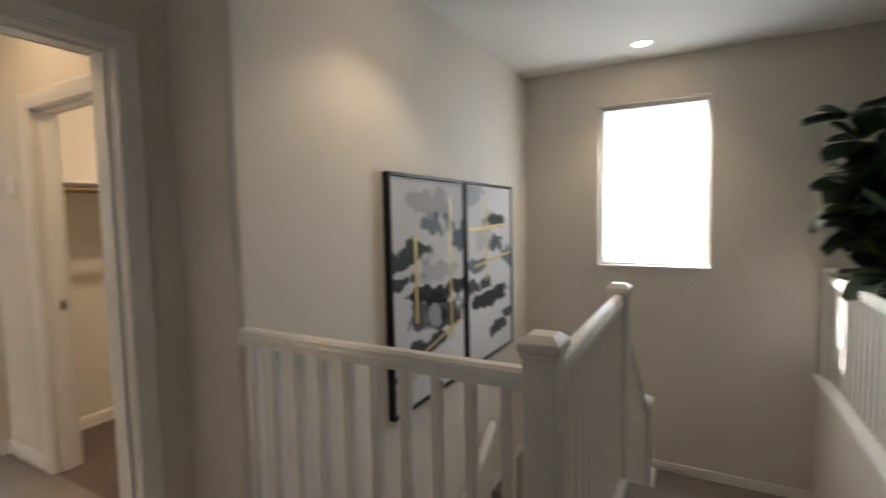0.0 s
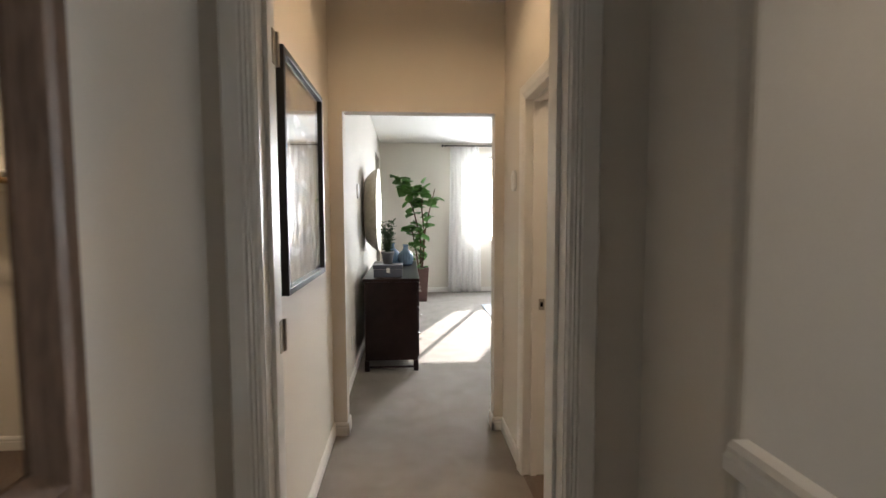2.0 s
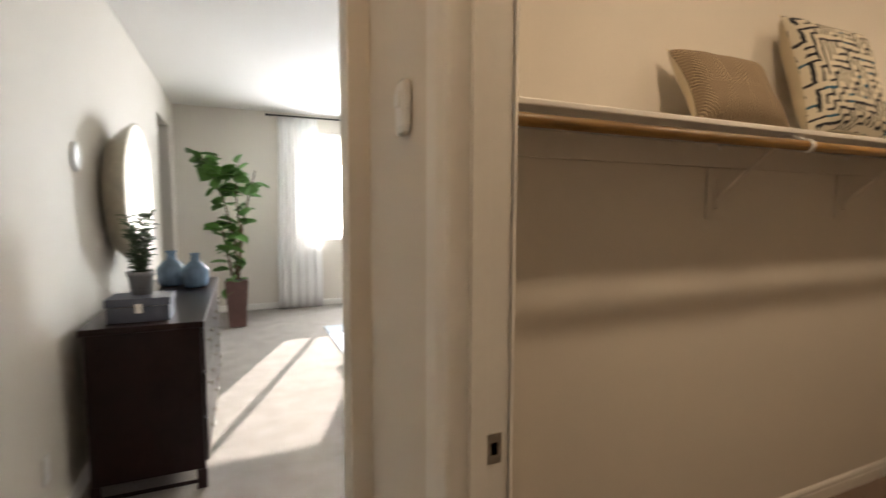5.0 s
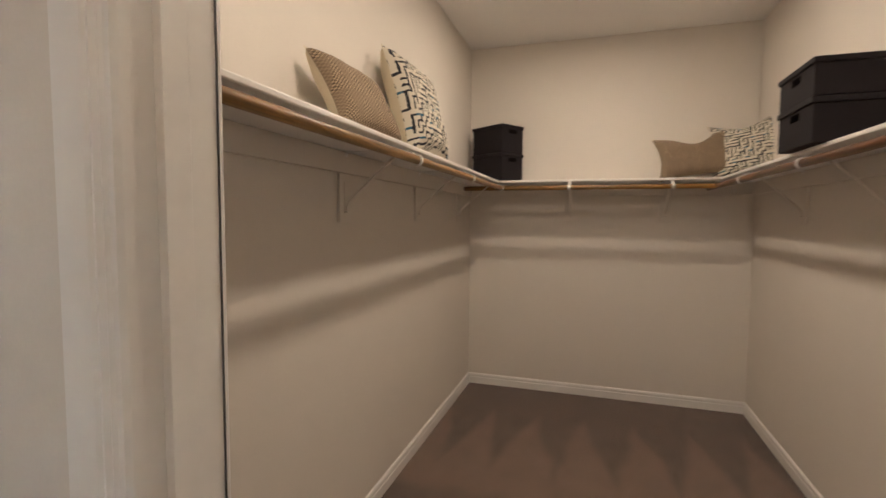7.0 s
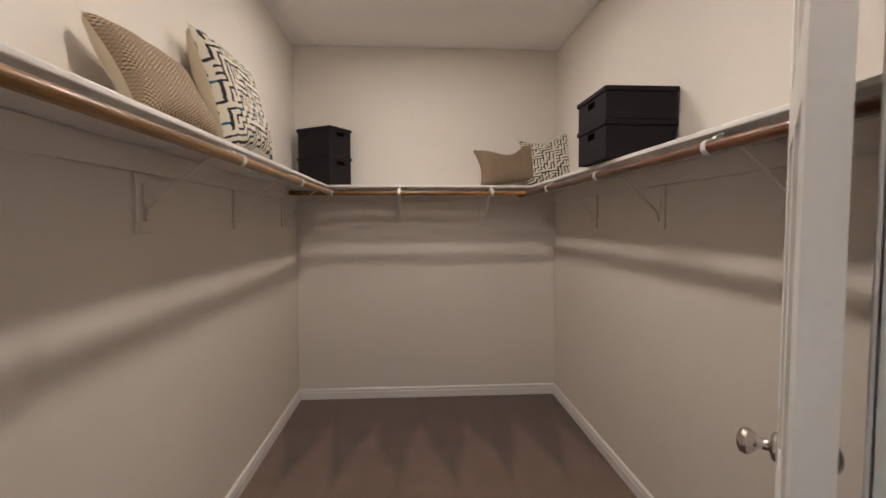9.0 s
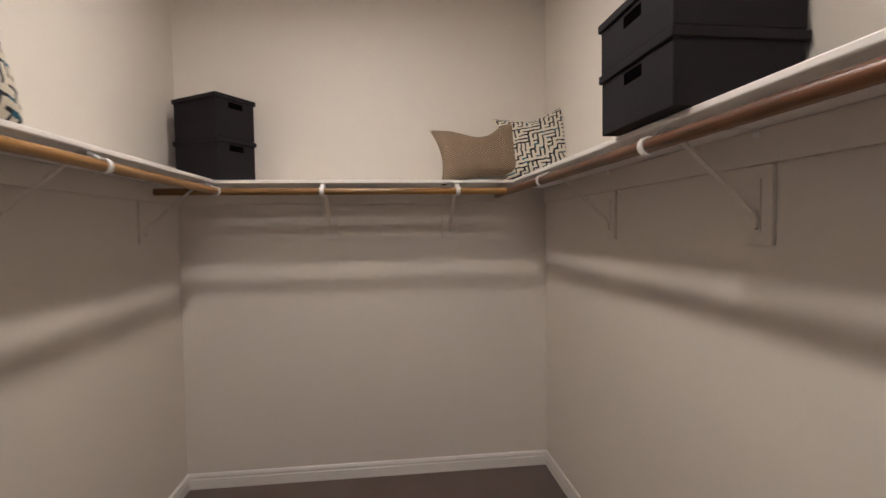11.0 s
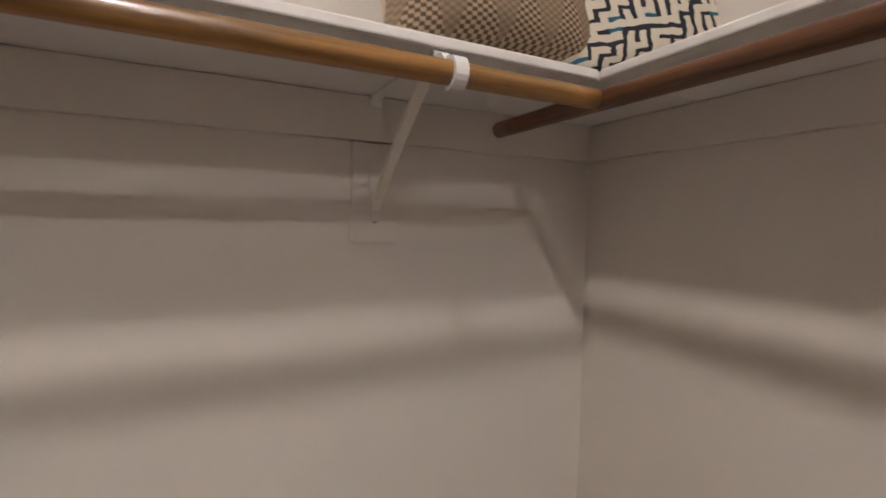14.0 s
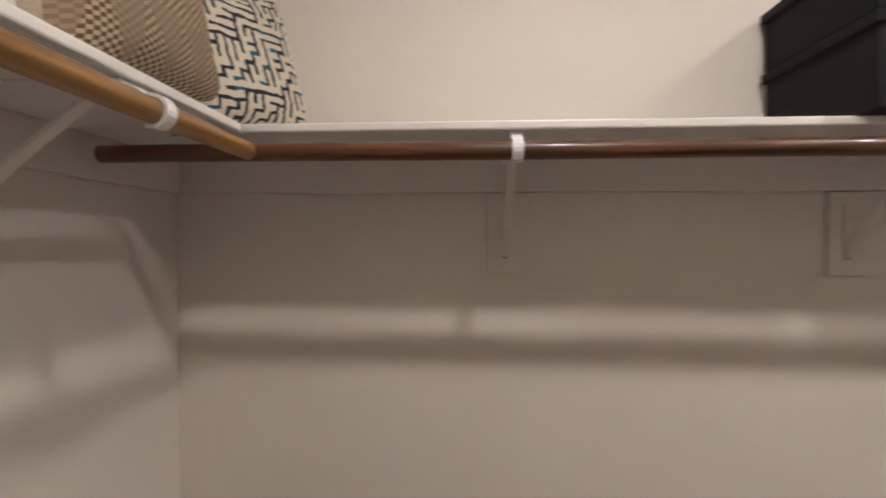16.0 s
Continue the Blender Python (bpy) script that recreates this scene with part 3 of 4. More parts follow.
CASE = [(0.0, 0.004), (0.004, 0.010), (0.012, 0.010), (0.016, 0.013), (0.021, 0.010), (0.026, 0.014), (0.033, 0.011), (0.038, 0.014), (0.062, 0.018), (0.072, 0.019), (0.078, 0.014), (0.080, 0.0)]


def casing(name, u0, u1, top, level, axis, side):
    """A door casing: legs and head, mitred. axis: the wall's direction; level: its face; side: +1 or -1, out of it."""
    bm = bmesh.new()

    def at(u, h, z):
        return (u, level + side * h, z) if axis == "x" else (level + side * h, u, z)

    rows = []
    for d, h in [(0.0, 0.0)] + CASE:
        rows.append([bm.verts.new(at(u, h, z)) for u, z in ((u0 - d, 0), (u0 - d, top + d), (u1 + d, top + d), (u1 + d, 0))])
    for a, b in zip(rows, rows[1:]):
        for k in range(3):
            bm.faces.new((a[k], a[k + 1], b[k + 1], b[k]))
    return tagged(link(name, bm, TRIM), "white moulded door casing", "", "", "structure")


def jamb(name, u0, u1, top, w0, w1, axis, stop):
    """Lining of a doorway: two posts, a head and a stop strip on each."""
    root = tagged(new(name), "white painted door lining", "", "", "structure")

    def b(kind, a0, a1, c0, c1, z0, z1):
        bm = bmesh.new()
        box(bm, *((a0, a1, c0, c1) if axis == "x" else (c0, c1, a0, a1)), z0, z1, 0.001)
        part(kind, bm, TRIM, root)

    b("jamb_post", u0 - 0.02, u0, w0, w1, 0, top)
    b("jamb_post", u1, u1 + 0.02, w0, w1, 0, top)
    b("jamb_head", u0 - 0.02, u1 + 0.02, w0, w1, top, top + 0.02)
    b("door_stop", u0, u0 + 0.012, stop, stop + 0.035, 0, top)
    b("door_stop", u1 - 0.012, u1, stop, stop + 0.035, 0, top)
    b("door_stop", u0 + 0.012, u1 - 0.012, stop, stop + 0.035, top - 0.012, top)


jamb("door_1_lining", 0.995, 1.745, 2.03, 2.268, 2.432, "x", 2.32)
casing("trim_door_1", 0.992, 1.748, 2.027, 2.268, "x", -1)
casing("trim_door_1_inside", 0.992, 1.748, 2.027, 2.432, "x", 1)
jamb("door_2_lining", 2.74, 3.54, 2.01, 1.963, 2.087, "y", 2.0)
casing("trim_door_2", 2.743, 3.537, 2.007, 1.963, "y", -1)
casing("trim_door_2_inside", 2.743, 3.537, 2.007, 2.087, "y", 1)


def window(name, u0, u1, z0, z1, level, axis, mullion, label):
    root = tagged(new(name), label, "window", "", "structure")

    def b(bm, a0, a1, d0, d1, h0, h1):
        box(bm, *((a0, a1, level + d0, level + d1) if axis == "x" else (level + d0, level + d1, a0, a1)), h0, h1, bevel=0.003)

    bm = bmesh.new()
    for a in ((u0, u0 + 0.035, z0, z1), (u1 - 0.035, u1, z0, z1), (u0 + 0.035, u1 - 0.035, z0, z0 + 0.035), (u0 + 0.035, u1 - 0.035, z1 - 0.035, z1)):
        b(bm, a[0], a[1], 0.07, 0.11, a[2], a[3])
    if mullion:
        b(bm, mullion - 0.025, mullion + 0.025, 0.07, 0.11, z0 + 0.035, z1 - 0.035)
    part("window_frame", bm, TRIM, root)
    bm = bmesh.new()
    b(bm, u0, u1, -0.015, 0.07, z0, z0 + 0.018)
    part("window_sill", bm, TRIM, root)
    cuts = [u0 + 0.035, u1 - 0.035] if not mullion else [u0 + 0.035, mullion - 0.025, mullion + 0.025, u1 - 0.035]
    for k in range(0, len(cuts), 2):
        bm = bmesh.new()
        b(bm, cuts[k], cuts[k + 1], 0.088, 0.092, z0 + 0.035, z1 - 0.035)
        part("pane", bm, GLASS, root).visible_shadow = False
    return root


window("window_1", 2.54, 3.77, 0.95, 2.50, 9.80, "x", 3.08, "white slider window with bright daylight")
window("window_2", 0.32, 1.23, 0.90, 2.38, 5.36, "y", 0, "white picture window with bright daylight")
structure("ground", [(-60, 60, -60, 90, -3.3, -3.2)], material("dry_ground", (0.42, 0.40, 0.36), 0.9, scale=0.6, vary=0.15), "pale ground outside")

# ---- fixtures ----


def downlight(x, y):
    root = thing("ceiling_light", "round white recessed ceiling light, lit", "ceiling light", (x, y, H), group="recessed lights")
    bm = bmesh.new()
    lathe(bm, [(0.062, -0.003), (0.066, -0.007), (0.088, -0.004), (0.09, 0.0)], 40)
    part("ring", bm, PLASTIC, root, smooth=True)
    bm = bmesh.new()
    lathe(bm, [(0.0, -0.003), (0.062, -0.003), (0.062, 0.0)], 40)
    part("lens", bm, LIGHTFACE, root, "glowing warm lens")
    return root


for _, sx, sy, _w in SPOTS:
    downlight(sx, sy)


def plate_switch():
    root = thing("light_switch", "white rocker light switch on the wall", "light switch", (1.965, 2.595, 1.13))
    bm = bmesh.new()
    box(bm, -0.007, 0, -0.036, 0.036, -0.06, 0.06, 0.003)
    part("plate", bm, PLASTIC, root)
    bm = bmesh.new()
    box(bm, -0.010, -0.007, -0.016, 0.016, -0.032, 0.032, 0.002)
    part("rocker", bm, PLASTIC, root)


plate_switch()


def thermostat(x, y, z, name, label):
    root = thing(name, label, "thermostat", (x, y, z))
    bm = bmesh.new()
    box(bm, -0.022, 0, -0.034, 0.034, -0.058, 0.058, 0.016)
    part("cover", bm, PLASTIC, root, smooth=False)
    bm = bmesh.new()
    box(bm, -0.026, -0.021, -0.018, 0.018, 0.0, 0.03, 0.002)
    part("grille", bm, PLASTIC, root)


thermostat(1.965, 3.775, 1.61, "thermostat", "white rounded thermostat on the wall")


def small_plate(name, label, cat, x, y, z, w, h, mat, nx):
    root = thing(name, label, cat, (x, y, z))
    bm = bmesh.new()
    box(bm, min(0, nx * 0.007), max(0, nx * 0.007), -w / 2, w / 2, -h / 2, h / 2, 0.003)
    part("plate", bm, mat, root)
    bm = bmesh.new()
    for s in (-0.02, 0.02):
        box(bm, min(0.007 * nx, nx * 0.009), max(0.007 * nx, nx * 0.009), -w * 0.22, w * 0.22, s - 0.012, s + 0.012, 0.0008)
    part("socket", bm, mat, root)


small_plate("wall_outlet", "white wall outlet above the baseboard", "outlet", 0.865, 5.12, 0.33, 0.07, 0.115, PLASTIC, 1)
root = thing("wall_sensor", "round white sensor on the bedroom wall", "sensor", (0.865, 5.73, 1.655))
bm = bmesh.new()
lathe(bm, [(0.075, 0.0), (0.075, 0.012), (0.06, 0.02), (0.0, 0.022)], 28, pose(0, 0, 0, 0, 90, 0))
part("cover", bm, PLASTIC, root)


def strike(x, y, z, turn):
    root = thing("strike_plate", "dull steel strike plate in the door lining", "strike plate", (x, y, z), turn)
    bm = bmesh.new()
    box(bm, -0.016, 0.016, -0.002, 0.0, -0.03, 0.03, 0.0008)
    part("plate", bm, STEEL, root)
    bm = bmesh.new()
    box(bm, -0.007, 0.007, -0.0025, -0.0018, -0.012, 0.012)
    part("hole", bm, HOLE, root)


strike(2.055, 3.54, 0.94, 0)
root_l = [thing("hinge", "bare steel hinge leaf on the door lining", "hinge", (0.995, 2.418, hz), group="door hinges") for hz in (0.25, 1.08, 1.86)]
for r in root_l:
    bm = bmesh.new()
    box(bm, 0.0, 0.003, -0.017, 0.017, -0.045, 0.045, 0.0008)
    part("leaf", bm, STEEL, r)
    bm = bmesh.new()
    tube(bm, (0.004, 0.019, -0.045), (0.004, 0.019, 0.045), 0.006, sides=10)
    part("knuckle", bm, STEEL, r)


def closet_door():
    """Six raised panels, swung well back into the closet."""
    root = thing("closet_door", "white six-panel door standing open, nickel knob", "door", (2.098, 2.764, 0.012), -38.5)
    w, h, th = 0.70, 1.99, 0.035
    bm = bmesh.new()
    xs, zs = (0.105, 0.295, 0.37, 0.56), (0.22, 0.78, 0.93, 1.52, 1.62, 1.87)
    for a, b in ((0, xs[0]), (xs[1], xs[2]), (xs[3], w)):
        box(bm, a, b, 0, th, 0, h)
    for a, b in ((xs[0], xs[1]), (xs[2], xs[3])):
        for c, d in ((0, zs[0]), (zs[1], zs[2]), (zs[3], zs[4]), (zs[5], h)):
            box(bm, a, b, 0, th, c, d)
    part("door_leaf", bm, TRIM, root)
    for a, b in ((xs[0], xs[1]), (xs[2], xs[3])):
        for c, d in ((zs[0], zs[1]), (zs[2], zs[3]), (zs[4], zs[5])):
            bm = bmesh.new()
            box(bm, a, b, 0.012, th - 0.012, c, d)
            box(bm, a + 0.03, b - 0.03, 0.004, th - 0.004, c + 0.03, d - 0.03, 0.007)
            part("panel", bm, TRIM, root)
    for s, y in ((1, th), (-1, 0.0)):
        bm = bmesh.new()
        turn = pose(w - 0.065, y, 0.903, -90 * s, 0, 0)
        lathe(bm, [(0.031, 0.0), (0.031, 0.005), (0.026, 0.010), (0.012, 0.014), (0.011, 0.034), (0.020, 0.040), (0.0275, 0.050), (0.0285, 0.058), (0.025, 0.067), (0.014, 0.073), (0.0, 0.0745)], 28, turn)
        part("knob", bm, CHROME, root, "polished nickel knob", smooth=True)
    for z in (0.2, 1.0, 1.79):
        bm = bmesh.new()
        tube(bm, (-0.008, -0.004, z - 0.045), (-0.008, -0.004, z + 0.045), 0.006, sides=10)
        part("hinge", bm, STEEL, root, "steel hinge")
    bm = bmesh.new()
    box(bm, -0.002, 0.022, -0.0015, 0.0365, 0.60, 0.66)
    part("tape", bm, BLUETAPE, root, "strip of blue tape")


closet_door()

# ---- closet shelf, rods and brackets ----
SZ = 1.662


def board(name, label, x0, x1, y0, y1, edge):
    """A shelf with a rounded front strip; edge: the strip's box."""
    root = thing(name, label, "shelf", (0, 0, SZ))
    bm = bmesh.new()
    box(bm, x0, x1, y0, y1, -0.016, 0, 0.0012)
    part("board", bm, MELA, root)
    bm = bmesh.new()
    box(bm, *edge, -0.0165, 0.0005, 0.0035)
    part("front_edge", bm, TRIM, root, "white rounded front edge")


board("closet_shelf", "white painted closet shelf carrying two boxes and pillows", 5.098, 5.399, 2.032, 4.068, (5.090, 5.098, 2.3125, 3.7695))
board("closet_shelf", "white painted closet shelf with cushions leaning on it", 2.088, 5.097, 3.778, 4.069, (2.088, 5.0895, 3.770, 3.778))
board("closet_shelf", "white painted closet shelf with a dark box", 2.088, 5.097, 2.031, 2.304, (2.088, 5.0895, 2.304, 2.312))
structure("trim_ledger", [(2.088, 5.382, 4.052, 4.069, SZ - 0.103, SZ - 0.017), (2.088, 5.382, 2.031, 2.048, SZ - 0.103, SZ - 0.017), (5.382, 5.399, 2.031, 4.069, SZ - 0.103, SZ - 0.017)],
          PAINT, "painted ledger board under the shelf", bevel=0.002)

RZ, RR = 1.603, 0.0165


def rod(label, a, b, roughly, wood):
    root = thing("closet_rod", label, "closet rod", ((a[0] + b[0]) / 2, (a[1] + b[1]) / 2, RZ), 0 if abs(a[1] - b[1]) < 0.01 else 90, group="closet rods")
    half = (Vector(a) - Vector(b)).length / 2
    bm = bmesh.new()
    n, sides = 60, 18
    rings = []
    for i in range(n + 1):
        x = -half + 2 * half * i / n
        wob = 0.0012 * noise.noise((x * 1.7, roughly, 0)), 0.0012 * noise.noise((x * 1.7, roughly, 5))
        rings.append([bm.verts.new((x, wob[0] + RR * math.cos(2 * math.pi * k / sides), wob[1] + RR * math.sin(2 * math.pi * k / sides))) for k in range(sides)])
    for p, q in zip(rings, rings[1:]):
        for k in range(sides):
            bm.faces.new((p[k], p[(k + 1) % sides], q[(k + 1) % sides], q[k]))
    bm.faces.new(rings[0][::-1])
    bm.faces.new(rings[-1])
    part("pole", bm, wood, root, smooth=True)


rod("varnished round wooden closet rod across the end wall", (5.06, 2.3505), (5.06, 4.03), 1.0, ROD)
rod("varnished round wooden closet rod along the side wall", (2.09, 3.745), (5.043, 3.745), 2.0, ROD)
rod("darker varnished wooden closet rod along the side wall, shade in its colour", (2.09, 2.332), (5.355, 2.332), 3.0, SHADEDROD)


def strip(bm, pts, half, thick):
    """A bent flat strip: pts in the x-z plane, half its width along y."""
    rows = []
    for k, p in enumerate(pts):
        q0, q1 = pts[max(k - 1, 0)], pts[min(k + 1, len(pts) - 1)]
        d = Vector((q1[0] - q0[0], 0, q1[1] - q0[1])).normalized() * thick / 2
        rows.append([bm.verts.new((p[0] - e * d.z, w, p[1] + e * d.x)) for e, w in ((1, -half), (1, half), (-1, half), (-1, -half))])
    for a, b in zip(rows, rows[1:]):
        for k in range(4):
            bm.faces.new((a[k], a[(k + 1) % 4], b[(k + 1) % 4], b[k]))
    bm.faces.new(rows[0][::-1])
    bm.faces.new(rows[-1])


def bracket():
    """Stands at the wall, x out of it, z from the floor; the rod lies 0.34 m out."""
    root = thing("shelf_bracket", "white metal shelf and rod bracket on a wall block", "bracket", group="closet brackets")
    under = SZ - 0.017
    bm = bmesh.new()
    box(bm, 0.0, 0.0135, -0.044, 0.044, 1.362, SZ - 0.105, 0.002)
    part("wall_block", bm, PAINT, root, "painted wooden wall block")
    bm = bmesh.new()
    strip(bm, [(0.0150, 1.395), (0.0150, under - 0.120)], 0.011, 0.003)
    part("wall_leg", bm, PAINT, root)
    bm = bmesh.new()
    strip(bm, [(0.019, under - 0.020), (0.020, under - 0.006), (0.030, under - 0.002), (0.300, under - 0.002)], 0.011, 0.003)
    part("arm", bm, MELA, root)
    bm = bmesh.new()
    box(bm, 0.298, 0.302, -0.013, 0.013, under - 0.029, under - 0.001, 0.0015)
    part("end_tab", bm, PLASTIC, root, "white square end tab")
    bm = bmesh.new()
    strip(bm, [(0.022, 1.405), (0.024, 1.425), (0.034, 1.446), (0.150, 1.545), (0.262, under - 0.014), (0.280, under - 0.006)], 0.009, 0.006)
    part("strut", bm, PAINT, root)
    bm = bmesh.new()
    strip(bm, [(0.285, under - 0.006), (0.318, under - 0.012)] + [(0.34 + 0.0205 * math.cos(a), RZ + 0.0205 * math.sin(a)) for a in [radians(118 - 19 * k) for k in range(13)]], 0.010, 0.005)
    part("hook", bm, PLASTIC, root, "white hook round the rod")
    bm = bmesh.new()
    tube(bm, (0.016, 0.0, 1.405), (0.0205, 0.0, 1.405), 0.006, 0.004, sides=10)
    part("screw", bm, STEEL, root, "dull screw head")
    return root


first = bracket()
first.matrix_world = pose(5.40, 3.265, 0, 0, 0, 180)
for m in (pose(5.40, 2.60, 0, 0, 0, 180), *[pose(x, 4.07, 0, 0, 0, -90) for x in (3.32, 4.16, 5.02)], *[pose(x, 2.03, 0, 0, 0, 90) for x in (2.98, 3.785, 4.572)]):
    k = copy_thing(first, m)
    if abs(m.translation.y - 4.07) < 0.01:
        k.scale = (0.325 / 0.34, 1, 1)
    elif abs(m.translation.y - 2.03) < 0.01:
        k.scale = (0.302 / 0.34, 1, 1)


# ---- things on the closet shelf ----
def storage_box(label, w, d, h, place, turn, slots):
    root = thing("storage_box", label, "storage box", place, turn, group="dark storage boxes")
    lid = min(0.05, h * 0.35)
    bm = bmesh.new()
    box(bm, -w / 2, w / 2, -d / 2, d / 2, 0, h - 0.006, 0.003)
    part("body", bm, BLACKBOX, root)
    bm = bmesh.new()
    box(bm, -w / 2 - 0.007, w / 2 + 0.007, -d / 2 - 0.007, d / 2 + 0.007, h - lid * 0.45, h, 0.003)
    part("lid", bm, BLACKBOX, root)
    for s in slots:
        bm = bmesh.new()
        m = pose(0, 0, 0, 0, 0, s)
        reach = (w if s in (0, 180) else d) / 2
        box(bm, reach - 0.006, reach + 0.0015, -0.042, 0.042, h - lid * 0.45 - 0.040, h - lid * 0.45 - 0.010, 0.003, m)
        part("handle_slot", bm, HOLE, root, "cut-out hand slot")
    return root


CB = Vector((5.075, 3.748))
u, v = Vector((0.839, -0.545)).normalized(), Vector((0.545, 0.839)).normalized()
mid = CB + u * 0.11 + v * 0.155
for k in range(2):
    storage_box("dark brown lidded storage box stacked in the shelf corner", 0.225, 0.31, 0.206, (mid.x, mid.y, SZ + 0.001 + 0.208 * k), math.degrees(math.atan2(u.y, u.x)), (-90,))
storage_box("black lidded storage box with a hand slot", 0.33, 0.305, 0.164, (3.812, 2.202, SZ + 0.001), 0, (90,))
storage_box("black storage box lid section stacked on another box", 0.333, 0.308, 0.136, (3.812, 2.202, SZ + 0.167), 0, (90,))


def cushion(label, w, h, thick, place, lean, turn, front, back, sag=0.0, dent=0.0, spin=0.0):
    """A filled square cover; x across, z up, the front looks along -y. It stands on its lower edge."""
    root = thing("throw_pillow", label, "pillow", place, turn, group="throw pillows")
    n = 22
    m = pose(0, 0, 0, -lean, 0, 0) @ pose(0, 0, h / 2, 0, spin, 0)
    for side, mat, name in ((-1, front, "front_cover"), (1, back, "back_cover")):
        bm = bmesh.new()
        uv = bm.loops.layers.uv.new("UVMap")
        grid, spot = [], {}
        for j in range(n + 1):
            row = []
            for i in range(n + 1):
                a, b = 2 * i / n - 1, 2 * j / n - 1
                pull = 1 - 0.16 * (1 - a * a) * abs(b) ** 3, 1 - 0.16 * (1 - b * b) * abs(a) ** 3
                full = max(0.0, (1 - a ** 4) * (1 - b ** 4)) ** 0.55
                x, z = a * w / 2 * pull[1], b * h / 2 * pull[0]
                y = side * thick / 2 * full
                y += side * 0.006 * full * noise.noise((a * 2.6 + w * 9, b * 2.6, side * 3.0 + h))
                z -= dent * h * math.exp(-((a - 0.05) / 0.42) ** 2) * max(0, b) ** 2
                z -= sag * h * (1 - a * a) * max(0, b)
                vert = bm.verts.new(m @ Vector((x, y, z)))
                spot[vert] = (i / n, j / n)
                row.append(vert)
            grid.append(row)
        for j in range(n):
            for i in range(n):
                f = bm.faces.new((grid[j][i], grid[j][i + 1], grid[j + 1][i + 1], grid[j + 1][i]))
                for lp in f.loops:
                    lp[uv].uv = spot[lp.vert]
        part(name, bm, mat, root, smooth=True)
    return root


cushion("tan woven square throw pillow leaning on the wall", 0.41, 0.325, 0.12, (3.175, 3.845, SZ), 30, -5, WOVEN, LINEN, spin=3)
cushion("cream throw pillow with a dark maze print", 0.47, 0.51, 0.16, (3.785, 3.855, SZ), 17, -3, MAZE, LINEN, spin=2)
cushion("tan woven lumbar pillow with a dented top", 0.49, 0.31, 0.13, (5.165, 2.462, SZ), 11, -84, WOVEN, LINEN, dent=0.24, spin=-8)
cushion("cream maze-print throw pillow in the shelf corner", 0.42, 0.41, 0.13, (5.155, 2.172, SZ), 13, -112, MAZE, LINEN, sag=0.06, dent=0.06, spin=-9)


# ---- landing: railings, art, mirror ----
def newel(root, x, y, z0, z1):
    bm = bmesh.new()
    box(bm, x - 0.045, x + 0.045, y - 0.045, y + 0.045, z0, z1 - 0.05, 0.004)
    box(bm, x - 0.052, x + 0.052, y - 0.052, y + 0.052, z1 - 0.062, z1 - 0.045, 0.005)
    box(bm, x - 0.058, x + 0.058, y - 0.058, y + 0.058, z1 - 0.045, z1 - 0.018, 0.006)
    top = box(bm, x - 0.056, x + 0.056, y - 0.056, y + 0.056, z1 - 0.018, z1)
    for w in top:
        if w.co.z > z1 - 0.005:
            w.co.x, w.co.y = x + (w.co.x - x) * 0.6, y + (w.co.y - y) * 0.6
    part("newel_post", bm, TRIM, root)


RAIL = [(-0.033, -0.055), (0.033, -0.055), (0.033, -0.028), (0.026, -0.020), (0.026, -0.010), (0.016, 0.0), (-0.016, 0.0), (-0.026, -0.010), (-0.026, -0.020), (-0.033, -0.028)]


def handrail(root, a, b):
    a, b = Vector(a), Vector(b)
    flat = Vector((b.x - a.x, b.y - a.y, 0)).normalized()
    bm = bmesh.new()
    swept(bm, RAIL, a, b, (-flat.y, flat.x, 0))
    part("handrail", bm, TRIM, root)


def balusters(root, a, b, foot_a, foot_b, count):
    a, b = Vector(a), Vector(b)
    mesh = None
    for k in range(count):
        f = (k + 0.5) / count
        p = a.lerp(b, f)
        low = foot_a + (foot_b - foot_a) * f
        tall = p.z - 0.05 - low
        if mesh is None:
            bm = bmesh.new()
            box(bm, -0.016, 0.016, -0.016, 0.016, 0, tall, 0.002)
            ob = part("baluster", bm, TRIM, root)
            mesh = ob.data
        else:
            ob = new("baluster", mesh)
            ob.parent = root
        ob.location = (p.x, p.y, low)


guard = thing("stair_railing", "white painted landing railing with square balusters", "railing", (0, 0, 0))
newel(guard, 1.975, 0.755, 0, 1.085)
handrail(guard, (1.975, 0.80, 0.985), (1.975, 1.93, 0.985))
balusters(guard, (1.975, 0.80, 0.985), (1.975, 1.93, 0.985), 0.0, 0.0, 10)
newel(guard, 3.31, 0.755, -0.3, 1.04)
handrail(guard, (2.02, 0.755, 0.985), (3.265, 0.755, 0.985))
balusters(guard, (2.02, 0.755, 0.985), (3.265, 0.755, 0.985), 0.0, 0.0, 12)
newel(guard, 4.72, 0.755, -0.96, -0.05)
handrail(guard, (3.355, 0.755, 0.90), (4.675, 0.755, -0.13))
balusters(guard, (3.355, 0.755, 0.90), (4.675, 0.755, -0.13), -0.02, -0.93, 12)
structure("trim_landing_edge", [(1.93, 2.03, 0.81, 1.93, 0.0, 0.03), (2.02, 3.27, 0.705, 0.805, -0.32, 0.03), (1.925, 2.035, 0.81, 1.93, -0.34, -0.001)], TRIM, "white landing edge board")

guard2 = thing("stair_railing", "white railing on a low wall beside the stair", "railing", (0, 0, 0))
newel(guard2, 5.29, -0.50, 0.10, 0.95)
handrail(guard2, (2.95, -0.50, 0.89), (5.245, -0.50, 0.89))
balusters(guard2, (2.95, -0.50, 0.89), (5.245, -0.50, 0.89), 0.10, 0.10, 22)

